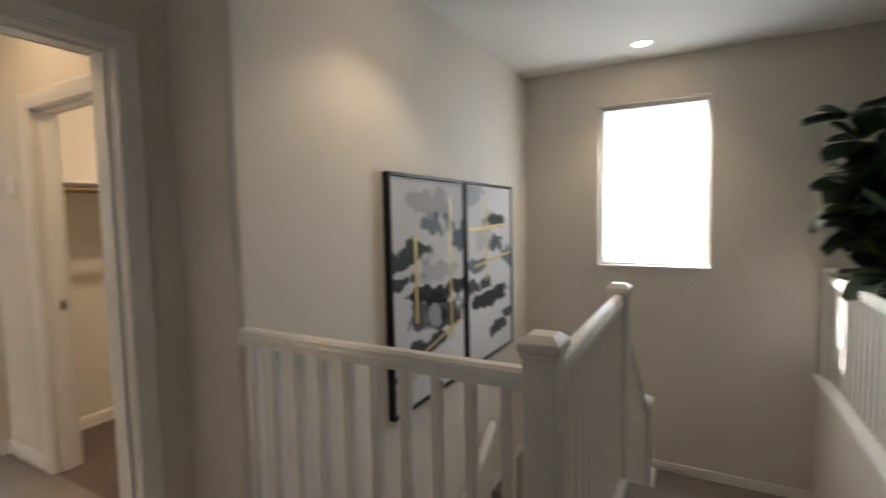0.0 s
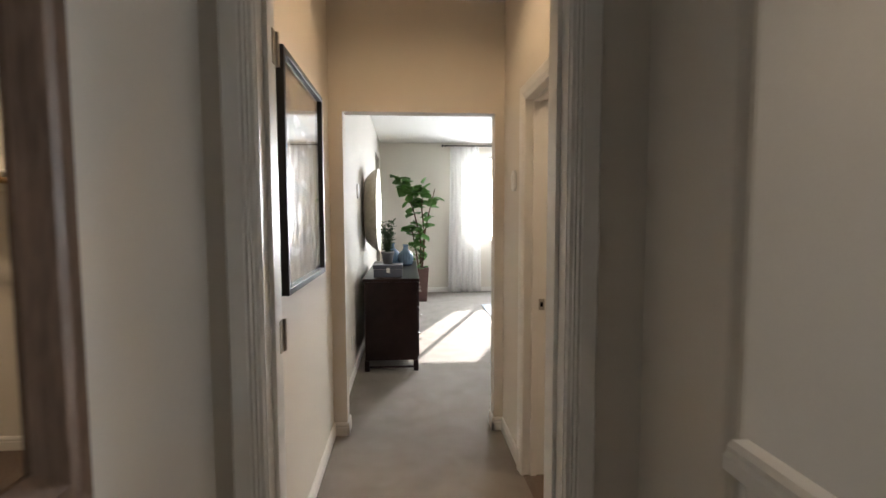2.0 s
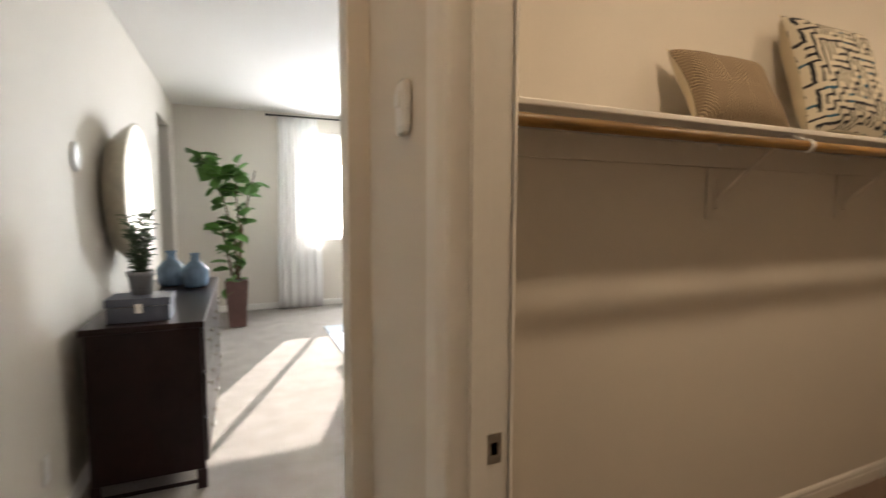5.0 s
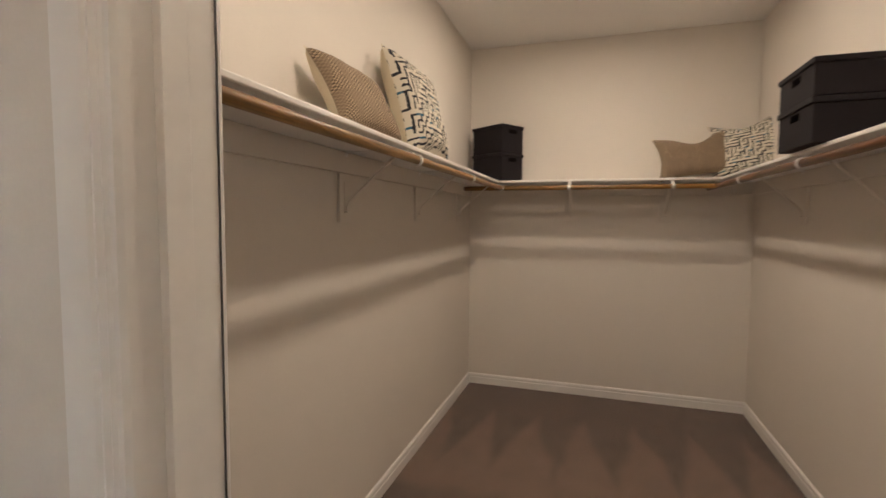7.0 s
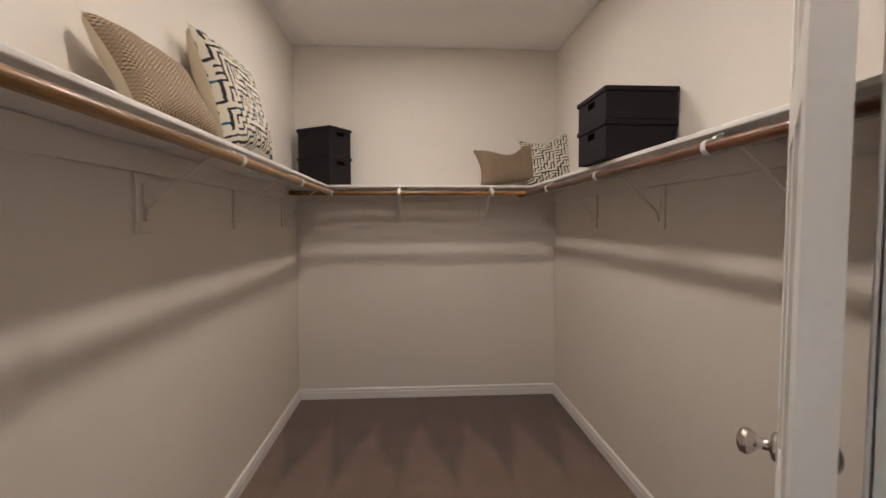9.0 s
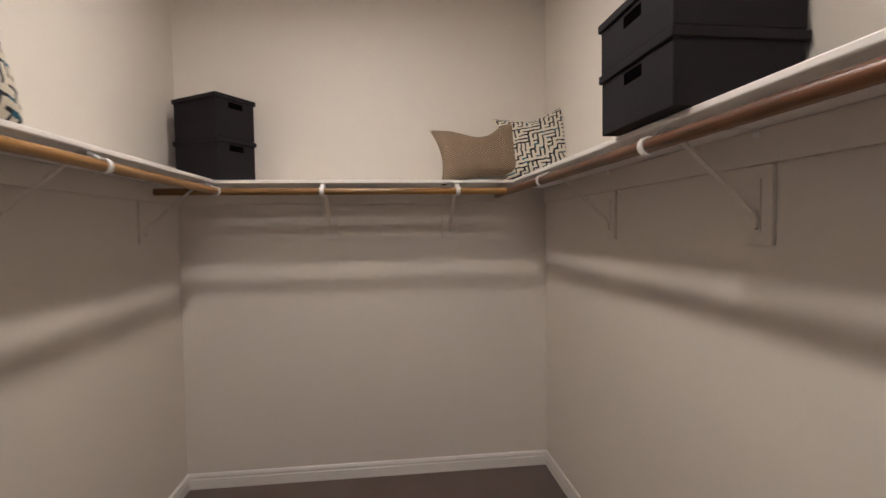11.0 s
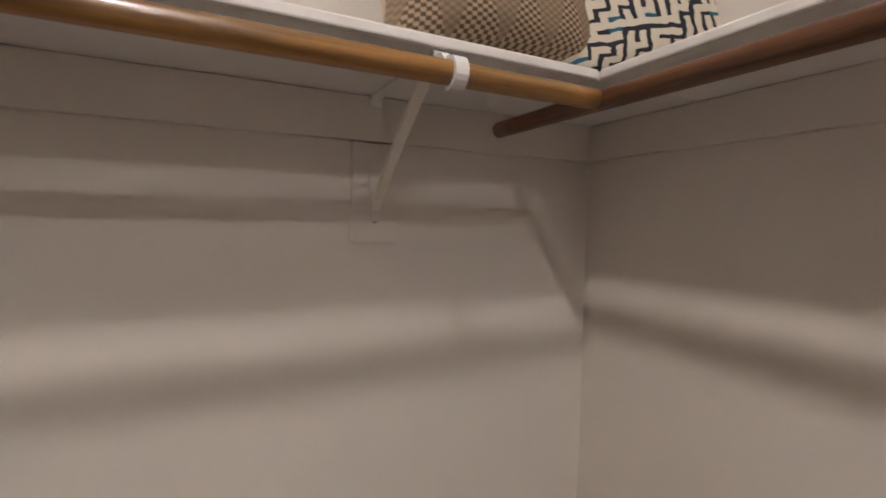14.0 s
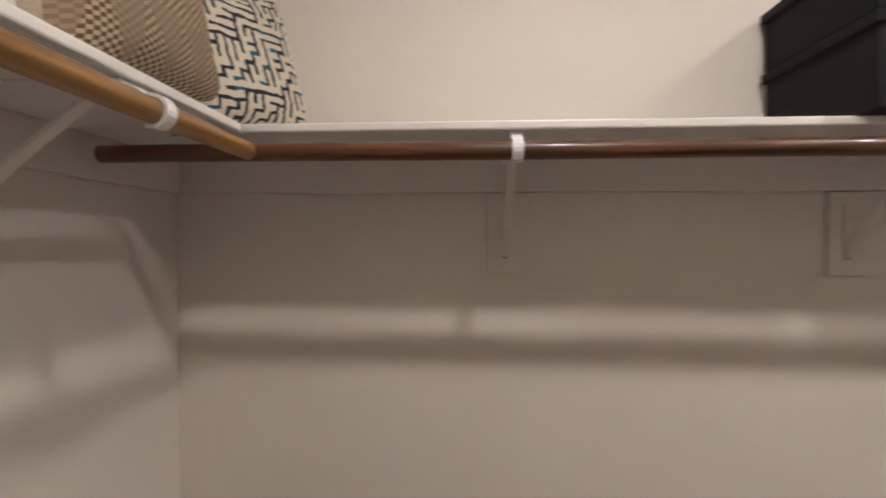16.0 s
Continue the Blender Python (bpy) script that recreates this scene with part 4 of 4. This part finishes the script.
wallrail = thing("wall_handrail", "white handrail sloping down the stair wall", "handrail", (0, 0, 0))
handrail(wallrail, (4.26, 1.865, -0.28), (2.30, 1.865, -1.62))
for f in (0.06, 0.5, 0.92):
    p = Vector((4.26, 1.865, -0.28)).lerp(Vector((2.30, 1.865, -1.62)), f)
    bm = bmesh.new()
    tube(bm, p + Vector((0, 0, -0.05)), p + Vector((0, 0.04, -0.09)), 0.007)
    tube(bm, p + Vector((0, 0.04, -0.09)), p + Vector((0, 0.065, -0.09)), 0.007)
    tube(bm, p + Vector((0, 0.058, -0.09)), p + Vector((0, 0.065, -0.09)), 0.022)
    part("rail_bracket", bm, STEEL, wallrail)


def wall_art(x0, x1, z0, z1, canvas, strokes):
    w, h = x1 - x0, z1 - z0
    root = thing("wall_art", "black-framed abstract painting with gold strokes", "painting", (x0 + w / 2, 1.928, z0), group="paintings on the stair wall")
    bm = bmesh.new()
    for b in ((-w / 2, -w / 2 + 0.018, 0, h), (w / 2 - 0.018, w / 2, 0, h), (-w / 2 + 0.018, w / 2 - 0.018, 0, 0.018), (-w / 2 + 0.018, w / 2 - 0.018, h - 0.018, h)):
        box(bm, b[0], b[1], -0.045, 0, b[2], b[3], 0.0015)
    part("frame", bm, BLACK, root)
    bm = bmesh.new()
    box(bm, -w / 2 + 0.022, w / 2 - 0.022, -0.034, -0.004, 0.022, h - 0.022)
    part("canvas", bm, canvas, root)
    for u0, v0, u1, v1, t in strokes:
        bm = bmesh.new()
        a, b = Vector((u0 * w - w / 2, -0.0345, v0 * h)), Vector((u1 * w - w / 2, -0.0345, v1 * h))
        d = b - a
        box(bm, 0, d.length, -0.0012, 0.0012, -t, t, 0, Matrix.Translation(a) @ pose(0, 0, 0, 0, -math.degrees(math.atan2(d.z, d.x)), 0))
        part("gold_stroke", bm, GOLD, root, "thin gold paint stroke")


wall_art(2.90, 3.845, 0.245, 1.650, ART[0], [(0.29, 0.36, 0.29, 0.74, 0.014), (0.77, 0.22, 0.77, 0.90, 0.013), (0.16, 0.19, 0.95, 0.30, 0.009), (0.03, 0.10, 0.46, 0.165, 0.009)])
wall_art(3.87, 4.815, 0.245, 1.650, ART[1], [(0.02, 0.745, 0.82, 0.765, 0.011), (0.15, 0.545, 0.97, 0.59, 0.010), (0.40, 0.45, 0.40, 0.92, 0.012)])


def framed_mirror():
    y0, y1, z0, z1, f = 1.11, 1.785, 1.01, 2.37, 0.086
    root = thing("wall_mirror", "tall mirror in a weathered carved wooden frame", "mirror", (0.866, (y0 + y1) / 2, z0))
    w, h = y1 - y0, z1 - z0
    bm = bmesh.new()
    prof = [(0.0, 0.0), (0.0, 0.030), (0.010, 0.036), (0.026, 0.032), (0.050, 0.036), (0.072, 0.022), (f, 0.016), (f, 0.0)]
    rows = []
    for d, out in prof:
        rows.append([bm.verts.new((out, a, c)) for a, c in ((-w / 2 + d, d), (w / 2 - d, d), (w / 2 - d, h - d), (-w / 2 + d, h - d))])
    for p, q in zip(rows, rows[1:]):
        for k in range(4):
            bm.faces.new((p[k], p[(k + 1) % 4], q[(k + 1) % 4], q[k]))
    part("frame", bm, DRIFT, root, "weathered brown wooden frame")
    bm = bmesh.new()
    box(bm, 0.003, 0.012, -w / 2 + f - 0.01, w / 2 - f + 0.01, f - 0.01, h - f + 0.01)
    part("mirror_glass", bm, MIRROR, root, "clear mirror glass")


framed_mirror()


def passage_picture():
    y0, y1, z0, z1 = 2.82, 3.575, 1.125, 2.01
    w, h = y1 - y0, z1 - z0
    root = thing("framed_picture", "black-framed ink picture on beige card behind glass", "picture", (0.866, (y0 + y1) / 2, z0))
    bm = bmesh.new()
    for a0, a1, c0, c1 in ((-w / 2, -w / 2 + 0.025, 0, h), (w / 2 - 0.025, w / 2, 0, h), (-w / 2 + 0.025, w / 2 - 0.025, 0, 0.025), (-w / 2 + 0.025, w / 2 - 0.025, h - 0.025, h)):
        box(bm, 0, 0.055, a0, a1, c0, c1, 0.002)
    part("frame", bm, BLACK, root)
    bm = bmesh.new()
    box(bm, 0.002, 0.018, -w / 2 + 0.027, w / 2 - 0.027, 0.027, h - 0.027)
    part("mat_board", bm, MAT, root, "beige card")
    bm = bmesh.new()
    box(bm, 0.019, 0.024, -w / 2 + 0.055, w / 2 - 0.055, 0.06, h - 0.06)
    part("drawing", bm, SKETCH, root, "dark and white ink drawing")
    bm = bmesh.new()
    box(bm, 0.040, 0.043, -w / 2 + 0.026, w / 2 - 0.026, 0.026, h - 0.026)
    part("glass", bm, GLASS, root).visible_shadow = False


passage_picture()


def leaf_mesh(size, broad):
    """A cupped leaf with a fold along its middle."""
    bm = bmesh.new()
    rows = []
    for i in range(6):
        f = i / 5
        half = broad * size * math.sin(math.pi * (0.06 + 0.90 * f)) * (0.75 + 0.5 * f)
        y, sink = size * f, -0.18 * size * f * f
        rows.append([bm.verts.new((s * half, y, sink + abs(s) * 0.10 * size - (0.03 * size if s == 0 else 0))) for s in (-1, 0, 1)])
    for a, b in zip(rows, rows[1:]):
        for k in range(2):
            bm.faces.new((a[k], a[k + 1], b[k + 1], b[k]))
    me = bpy.data.meshes.new("leaf")
    bm.to_mesh(me)
    bm.free()
    for p in me.polygons:
        p.use_smooth = True
    return me


def fig_tree(label, place, stems, leaves, size, mat, pot_mat, pot_h, seed):
    """A potted tree: bent stems, broad leaves, a tapered planter."""
    rnd = random.Random(seed)
    root = thing("potted_tree", label, "plant", place)
    bm = bmesh.new()
    box(bm, -0.13, 0.13, -0.13, 0.13, 0, pot_h, 0.008)
    for w in bm.verts:
        k = 0.72 + 0.28 * w.co.z / pot_h
        w.co.x *= k
        w.co.y *= k
    part("planter", bm, pot_mat, root, "tapered square planter")
    bm = bmesh.new()
    box(bm, -0.115, 0.115, -0.115, 0.115, pot_h - 0.02, pot_h + 0.004)
    part("soil", bm, SOIL, root)
    tips = []
    for stem in stems:
        bm = bmesh.new()
        pts = [Vector(p) for p in stem]
        for k, (p, q) in enumerate(zip(pts, pts[1:])):
            tube(bm, p, q, 0.016 - 0.003 * k, 0.013 - 0.003 * k, 8)
        part("stem", bm, BARK, root)
        for k in range(1, len(pts)):
            for f in (0.0, 0.25, 0.5, 0.75, 1.0):
                tips.append((pts[k - 1].lerp(pts[k], f), k / (len(pts) - 1)))
    shapes = []
    for s, b in ((1.0, 0.44), (0.8, 0.50), (1.15, 0.40)):
        me = leaf_mesh(size * s, b)
        me.materials.append(mat)
        shapes.append(me)
    tips = [t for t in tips if t[1] > 0.45]
    for k in range(leaves):
        p, f = tips[rnd.randrange(len(tips))]
        ob = new("leaf", shapes[k % 3])
        ob.parent = root
        ob.matrix_basis = Matrix.Translation(p) @ Euler((radians(rnd.uniform(-40, 55)), radians(rnd.uniform(-35, 35)), radians(rnd.uniform(0, 360)))).to_matrix().to_4x4() @ pose(0, 0.03, 0)
    return root


fig_tree("tall fiddle-leaf fig in a brown planter", (1.565, 8.90, 0), [
    [(0.0, 0.0, 0.5), (0.0, 0.0, 1.0), (-0.10, 0.02, 1.45), (-0.24, 0.0, 1.86), (-0.36, 0.0, 2.02)],
    [(0.02, 0.02, 0.5), (0.06, 0.0, 1.1), (0.02, 0.02, 1.55), (0.05, 0.0, 1.92)],
    [(0.02, 0.02, 0.5), (0.08, 0.0, 1.2), (0.16, 0.02, 1.55), (0.24, 0.0, 1.86)],
    [(-0.03, 0.0, 0.5), (-0.08, 0.03, 0.85), (-0.14, 0.0, 1.15)]], 104, 0.175, LEAF, CLAY, 0.56, 5)
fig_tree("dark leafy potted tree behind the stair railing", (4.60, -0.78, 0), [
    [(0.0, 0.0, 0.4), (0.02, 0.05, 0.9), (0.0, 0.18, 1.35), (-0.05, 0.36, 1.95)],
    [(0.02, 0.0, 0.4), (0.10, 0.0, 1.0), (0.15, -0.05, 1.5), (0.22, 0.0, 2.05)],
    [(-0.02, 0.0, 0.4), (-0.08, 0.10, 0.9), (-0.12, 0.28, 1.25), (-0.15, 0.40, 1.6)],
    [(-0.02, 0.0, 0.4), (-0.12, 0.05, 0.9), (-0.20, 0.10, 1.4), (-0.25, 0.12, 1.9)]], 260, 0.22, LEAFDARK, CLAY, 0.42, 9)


# ---- bedroom ----
def dresser():
    x0, x1, y0, y1, h = 0.950, 1.438, 5.33, 6.98, 0.85
    root = thing("dresser", "dark espresso wooden dresser with many small drawers", "dresser", (x0, y0, 0))
    w, d = x1 - x0, y1 - y0
    bm = bmesh.new()
    for a in (0.0, w - 0.045):
        for b in (0.0, d - 0.045):
            bm2 = bmesh.new()
            box(bm2, a, a + 0.045, b, b + 0.045, 0, 0.10, 0.003)
            part("leg", bm2, ESPRESSO, root)
    box(bm, 0.006, w - 0.006, 0.006, d - 0.006, 0.10, h - 0.03, 0.003)
    part("body", bm, ESPRESSO, root)
    bm = bmesh.new()
    box(bm, -0.01, w + 0.012, -0.012, d + 0.012, h - 0.03, h, 0.004)
    part("top", bm, ESPRESSO, root)
    bm = bmesh.new()
    box(bm, 0.045, w - 0.045, 0.004, 0.010, 0.03, 0.05, 0.002)
    part("stretcher", bm, ESPRESSO, root)
    for r in range(3):
        for c in range(3):
            bm = bmesh.new()
            b0, c0 = 0.03 + c * (d - 0.06) / 3, 0.125 + r * 0.232
            box(bm, w - 0.008, w + 0.008, b0 + 0.006, b0 + (d - 0.06) / 3 - 0.006, c0, c0 + 0.22, 0.003)
            front = part("drawer", bm, ESPRESSO, root)
            for s in (0.3, 0.7):
                bm = bmesh.new()
                p = Vector((w + 0.008, b0 + s * (d - 0.06) / 3, c0 + 0.12))
                tube(bm, p, p + Vector((0.018, 0, 0)), 0.006)
                box(bm, p.x + 0.016, p.x + 0.024, p.y - 0.03, p.y + 0.03, p.z - 0.008, p.z + 0.008, 0.003)
                part("handle", bm, CHROME, front, "bright metal handle")


dresser()

root = thing("keepsake_box", "slate blue lidded box with a white tag", "box", (1.165, 5.50, 0.851))
bm = bmesh.new()
box(bm, -0.13, 0.13, -0.10, 0.10, 0, 0.075, 0.003)
part("body", bm, SLATE, root)
bm = bmesh.new()
box(bm, -0.135, 0.135, -0.105, 0.105, 0.077, 0.115, 0.004)
part("lid", bm, SLATE, root)
bm = bmesh.new()
box(bm, -0.012, 0.018, -0.107, -0.1055, 0.045, 0.09, 0.0005)
part("tag", bm, WHITECLOTH, root, "white paper tag")

root = thing("potted_plant", "small bushy herb in a grey pot", "plant", (1.160, 5.54, 0.967))
bm = bmesh.new()
lathe(bm, [(0.0, 0.0), (0.042, 0.0), (0.056, 0.09), (0.062, 0.092), (0.063, 0.115), (0.055, 0.115), (0.052, 0.10), (0.0, 0.10)], 28)
part("pot", bm, GREYPOT, root, "grey clay pot", smooth=True)
rnd = random.Random(3)
sprig = leaf_mesh(0.045, 0.26)
sprig.materials.append(HERB)
for s in range(9):
    a, lean = rnd.uniform(0, 6.3), rnd.uniform(0.0, 0.06)
    top = Vector((lean * math.cos(a) * 1.3, lean * math.sin(a) * 1.3, rnd.uniform(0.24, 0.40)))
    bm = bmesh.new()
    tube(bm, (lean * 0.3 * math.cos(a), lean * 0.3 * math.sin(a), 0.09), top, 0.0025, 0.001, 5)
    part("stem", bm, HERB, root)
    for k in range(24):
        p = Vector((lean * 0.3 * math.cos(a), lean * 0.3 * math.sin(a), 0.10)).lerp(top, k / 23)
        ob = new("leaf", sprig)
        ob.parent = root
        ob.matrix_basis = Matrix.Translation(p) @ Euler((radians(rnd.uniform(10, 60)), 0, rnd.uniform(0, 6.3))).to_matrix().to_4x4()


def vase(label, place, k):
    root = thing("vase", label, "vase", place, group="blue vases")
    bm = bmesh.new()
    prof = [(0.0, 0.0), (0.055, 0.0), (0.068, 0.02), (0.076, 0.07), (0.073, 0.12), (0.050, 0.155), (0.026, 0.18), (0.022, 0.215), (0.030, 0.235), (0.026, 0.236), (0.018, 0.20), (0.0, 0.19)]
    verts = lathe(bm, [(r * k * 1.2, z * k) for r, z in prof], 48)
    for i, w in enumerate(verts):
        ring, seg = divmod(i, 48)
        if 1 <= ring <= 6 and seg % 3 == 0:
            w.co.x *= 0.93
            w.co.y *= 0.93
    part("body", bm, BLUEGLAZE, root, smooth=True)


vase("round ribbed blue glazed vase on the dresser", (1.165, 6.62, 0.851), 1.05)
vase("round ribbed blue glazed vase on the dresser", (1.325, 6.50, 0.851), 1.0)

root = thing("wall_disc", "large round hammered silver wall disc", "wall decoration", (0.868, 6.42, 1.48), 0)
bm = bmesh.new()
lathe(bm, [(0.0, 0.105), (0.15, 0.108), (0.30, 0.122), (0.40, 0.145), (0.445, 0.165), (0.46, 0.163), (0.46, 0.152), (0.42, 0.095), (0.365, 0.040), (0.335, 0.022), (0.06, 0.020), (0.06, 0.0), (0.0, 0.0)], 56, pose(0, 0, 0, 0, 90, 0))
part("dish", bm, SILVER, root, "hammered silver dish", smooth=True)


def curtain(label, x0, x1, y, z0, z1, seed):
    root = thing("curtain", label, "curtain", ((x0 + x1) / 2, y, z0), group="bedroom curtains")
    w = x1 - x0
    bm = bmesh.new()
    n, rows = 90, 14
    grid = []
    for j in range(rows + 1):
        f = j / rows
        row = []
        for i in range(n + 1):
            a = i / n
            swing = 0.015 * math.sin(a * 34 + seed) + 0.012 * math.sin(a * 17 + 2.0 * f + seed)
            flare = 1 + 0.10 * (1 - f) * (1 - f) * 3
            row.append(bm.verts.new(((a - 0.5) * w * min(flare, 1.14), swing, f * (z1 - z0))))
        grid.append(row)
    for j in range(rows):
        for i in range(n):
            bm.faces.new((grid[j][i], grid[j][i + 1], grid[j + 1][i + 1], grid[j + 1][i]))
    ob = part("cloth", bm, CURTAIN, root, smooth=True)
    ob.modifiers.new("thickness", "SOLIDIFY").thickness = 0.003


ct = CURTAIN.node_tree
glow, blend = ct.nodes.new("ShaderNodeBsdfTranslucent"), ct.nodes.new("ShaderNodeMixShader")
glow.inputs[0].default_value, blend.inputs[0].default_value = (0.92, 0.91, 0.89, 1), 0.35
ct.links.new(ct.nodes["Principled BSDF"].outputs[0], blend.inputs[1])
ct.links.new(glow.outputs[0], blend.inputs[2])
ct.links.new(blend.outputs[0], ct.nodes["Material Output"].inputs[0])
curtain("sheer white floor-length curtain beside the window", 2.13, 2.66, 9.68, 0.012, 2.66, 0.4)
curtain("sheer white floor-length curtain beside the window", 3.72, 4.25, 9.68, 0.012, 2.66, 1.9)
root = thing("curtain_rod", "thin black curtain rod under the ceiling", "curtain rod", (3.15, 9.68, 2.675))
bm = bmesh.new()
tube(bm, (-1.15, 0, 0), (1.15, 0, 0), 0.011)
part("pole", bm, BLACK, root)
for s in (-1.1, 1.1):
    bm = bmesh.new()
    tube(bm, (s, 0, 0), (s, 0.118, 0), 0.008)
    part("bracket", bm, BLACK, root)
    bm = bmesh.new()
    lathe(bm, [(0.0, -0.02), (0.018, -0.012), (0.02, 0.0), (0.018, 0.012), (0.0, 0.02)], 16, pose(s * 1.055, 0, 0, 0, 90, 0))
    part("finial", bm, BLACK, root)

root = thing("window_blind", "raised white window blind with thin slats", "blind", (3.155, 9.83, 2.50))
bm = bmesh.new()
box(bm, -0.60, 0.60, -0.02, 0.02, -0.05, -0.005, 0.004)
part("head_rail", bm, PLASTIC, root)
for k in range(9):
    bm = bmesh.new()
    box(bm, -0.595, 0.595, -0.02, 0.02, -0.066 - 0.014 * k, -0.062 - 0.014 * k)
    part("slat", bm, PLASTIC, root)

structure("rug_base", [(2.50, 4.9, 5.9, 8.42, 0.001, 0.004)], RUGCLOTH, "thin backing of the rug")
root = thing("rug", "blue-grey striped woven rug on the carpet", "rug", (3.70, 7.16, 0.004))
bm = bmesh.new()
box(bm, -1.2, 1.2, -1.26, 1.26, 0.001, 0.012, 0.004)
part("pile", bm, RUGCLOTH, root)


def bench():
    root = thing("bench", "upholstered bench on crossed dark legs", "bench", (2.95, 7.2, 0.017), 90)
    bm = bmesh.new()
    box(bm, -0.62, 0.62, -0.22, 0.22, 0.42, 0.50, 0.025)
    part("seat", bm, GREYCLOTH, root)
    for x in (-0.48, 0.48):
        for s in (-1, 1):
            bm = bmesh.new()
            tube(bm, (x, -0.20 * s, 0.0), (x, 0.20 * s, 0.42), 0.016, sides=8)
            part("leg", bm, BLACK, root)
    bm = bmesh.new()
    tube(bm, (-0.48, 0, 0.21), (0.48, 0, 0.21), 0.012, sides=8)
    part("stretcher", bm, BLACK, root)


bench()
cushion("white pillow lying against another on the bench", 0.5, 0.34, 0.16, (2.95, 7.35, 0.517), 18, 60, WHITECLOTH, WHITECLOTH)
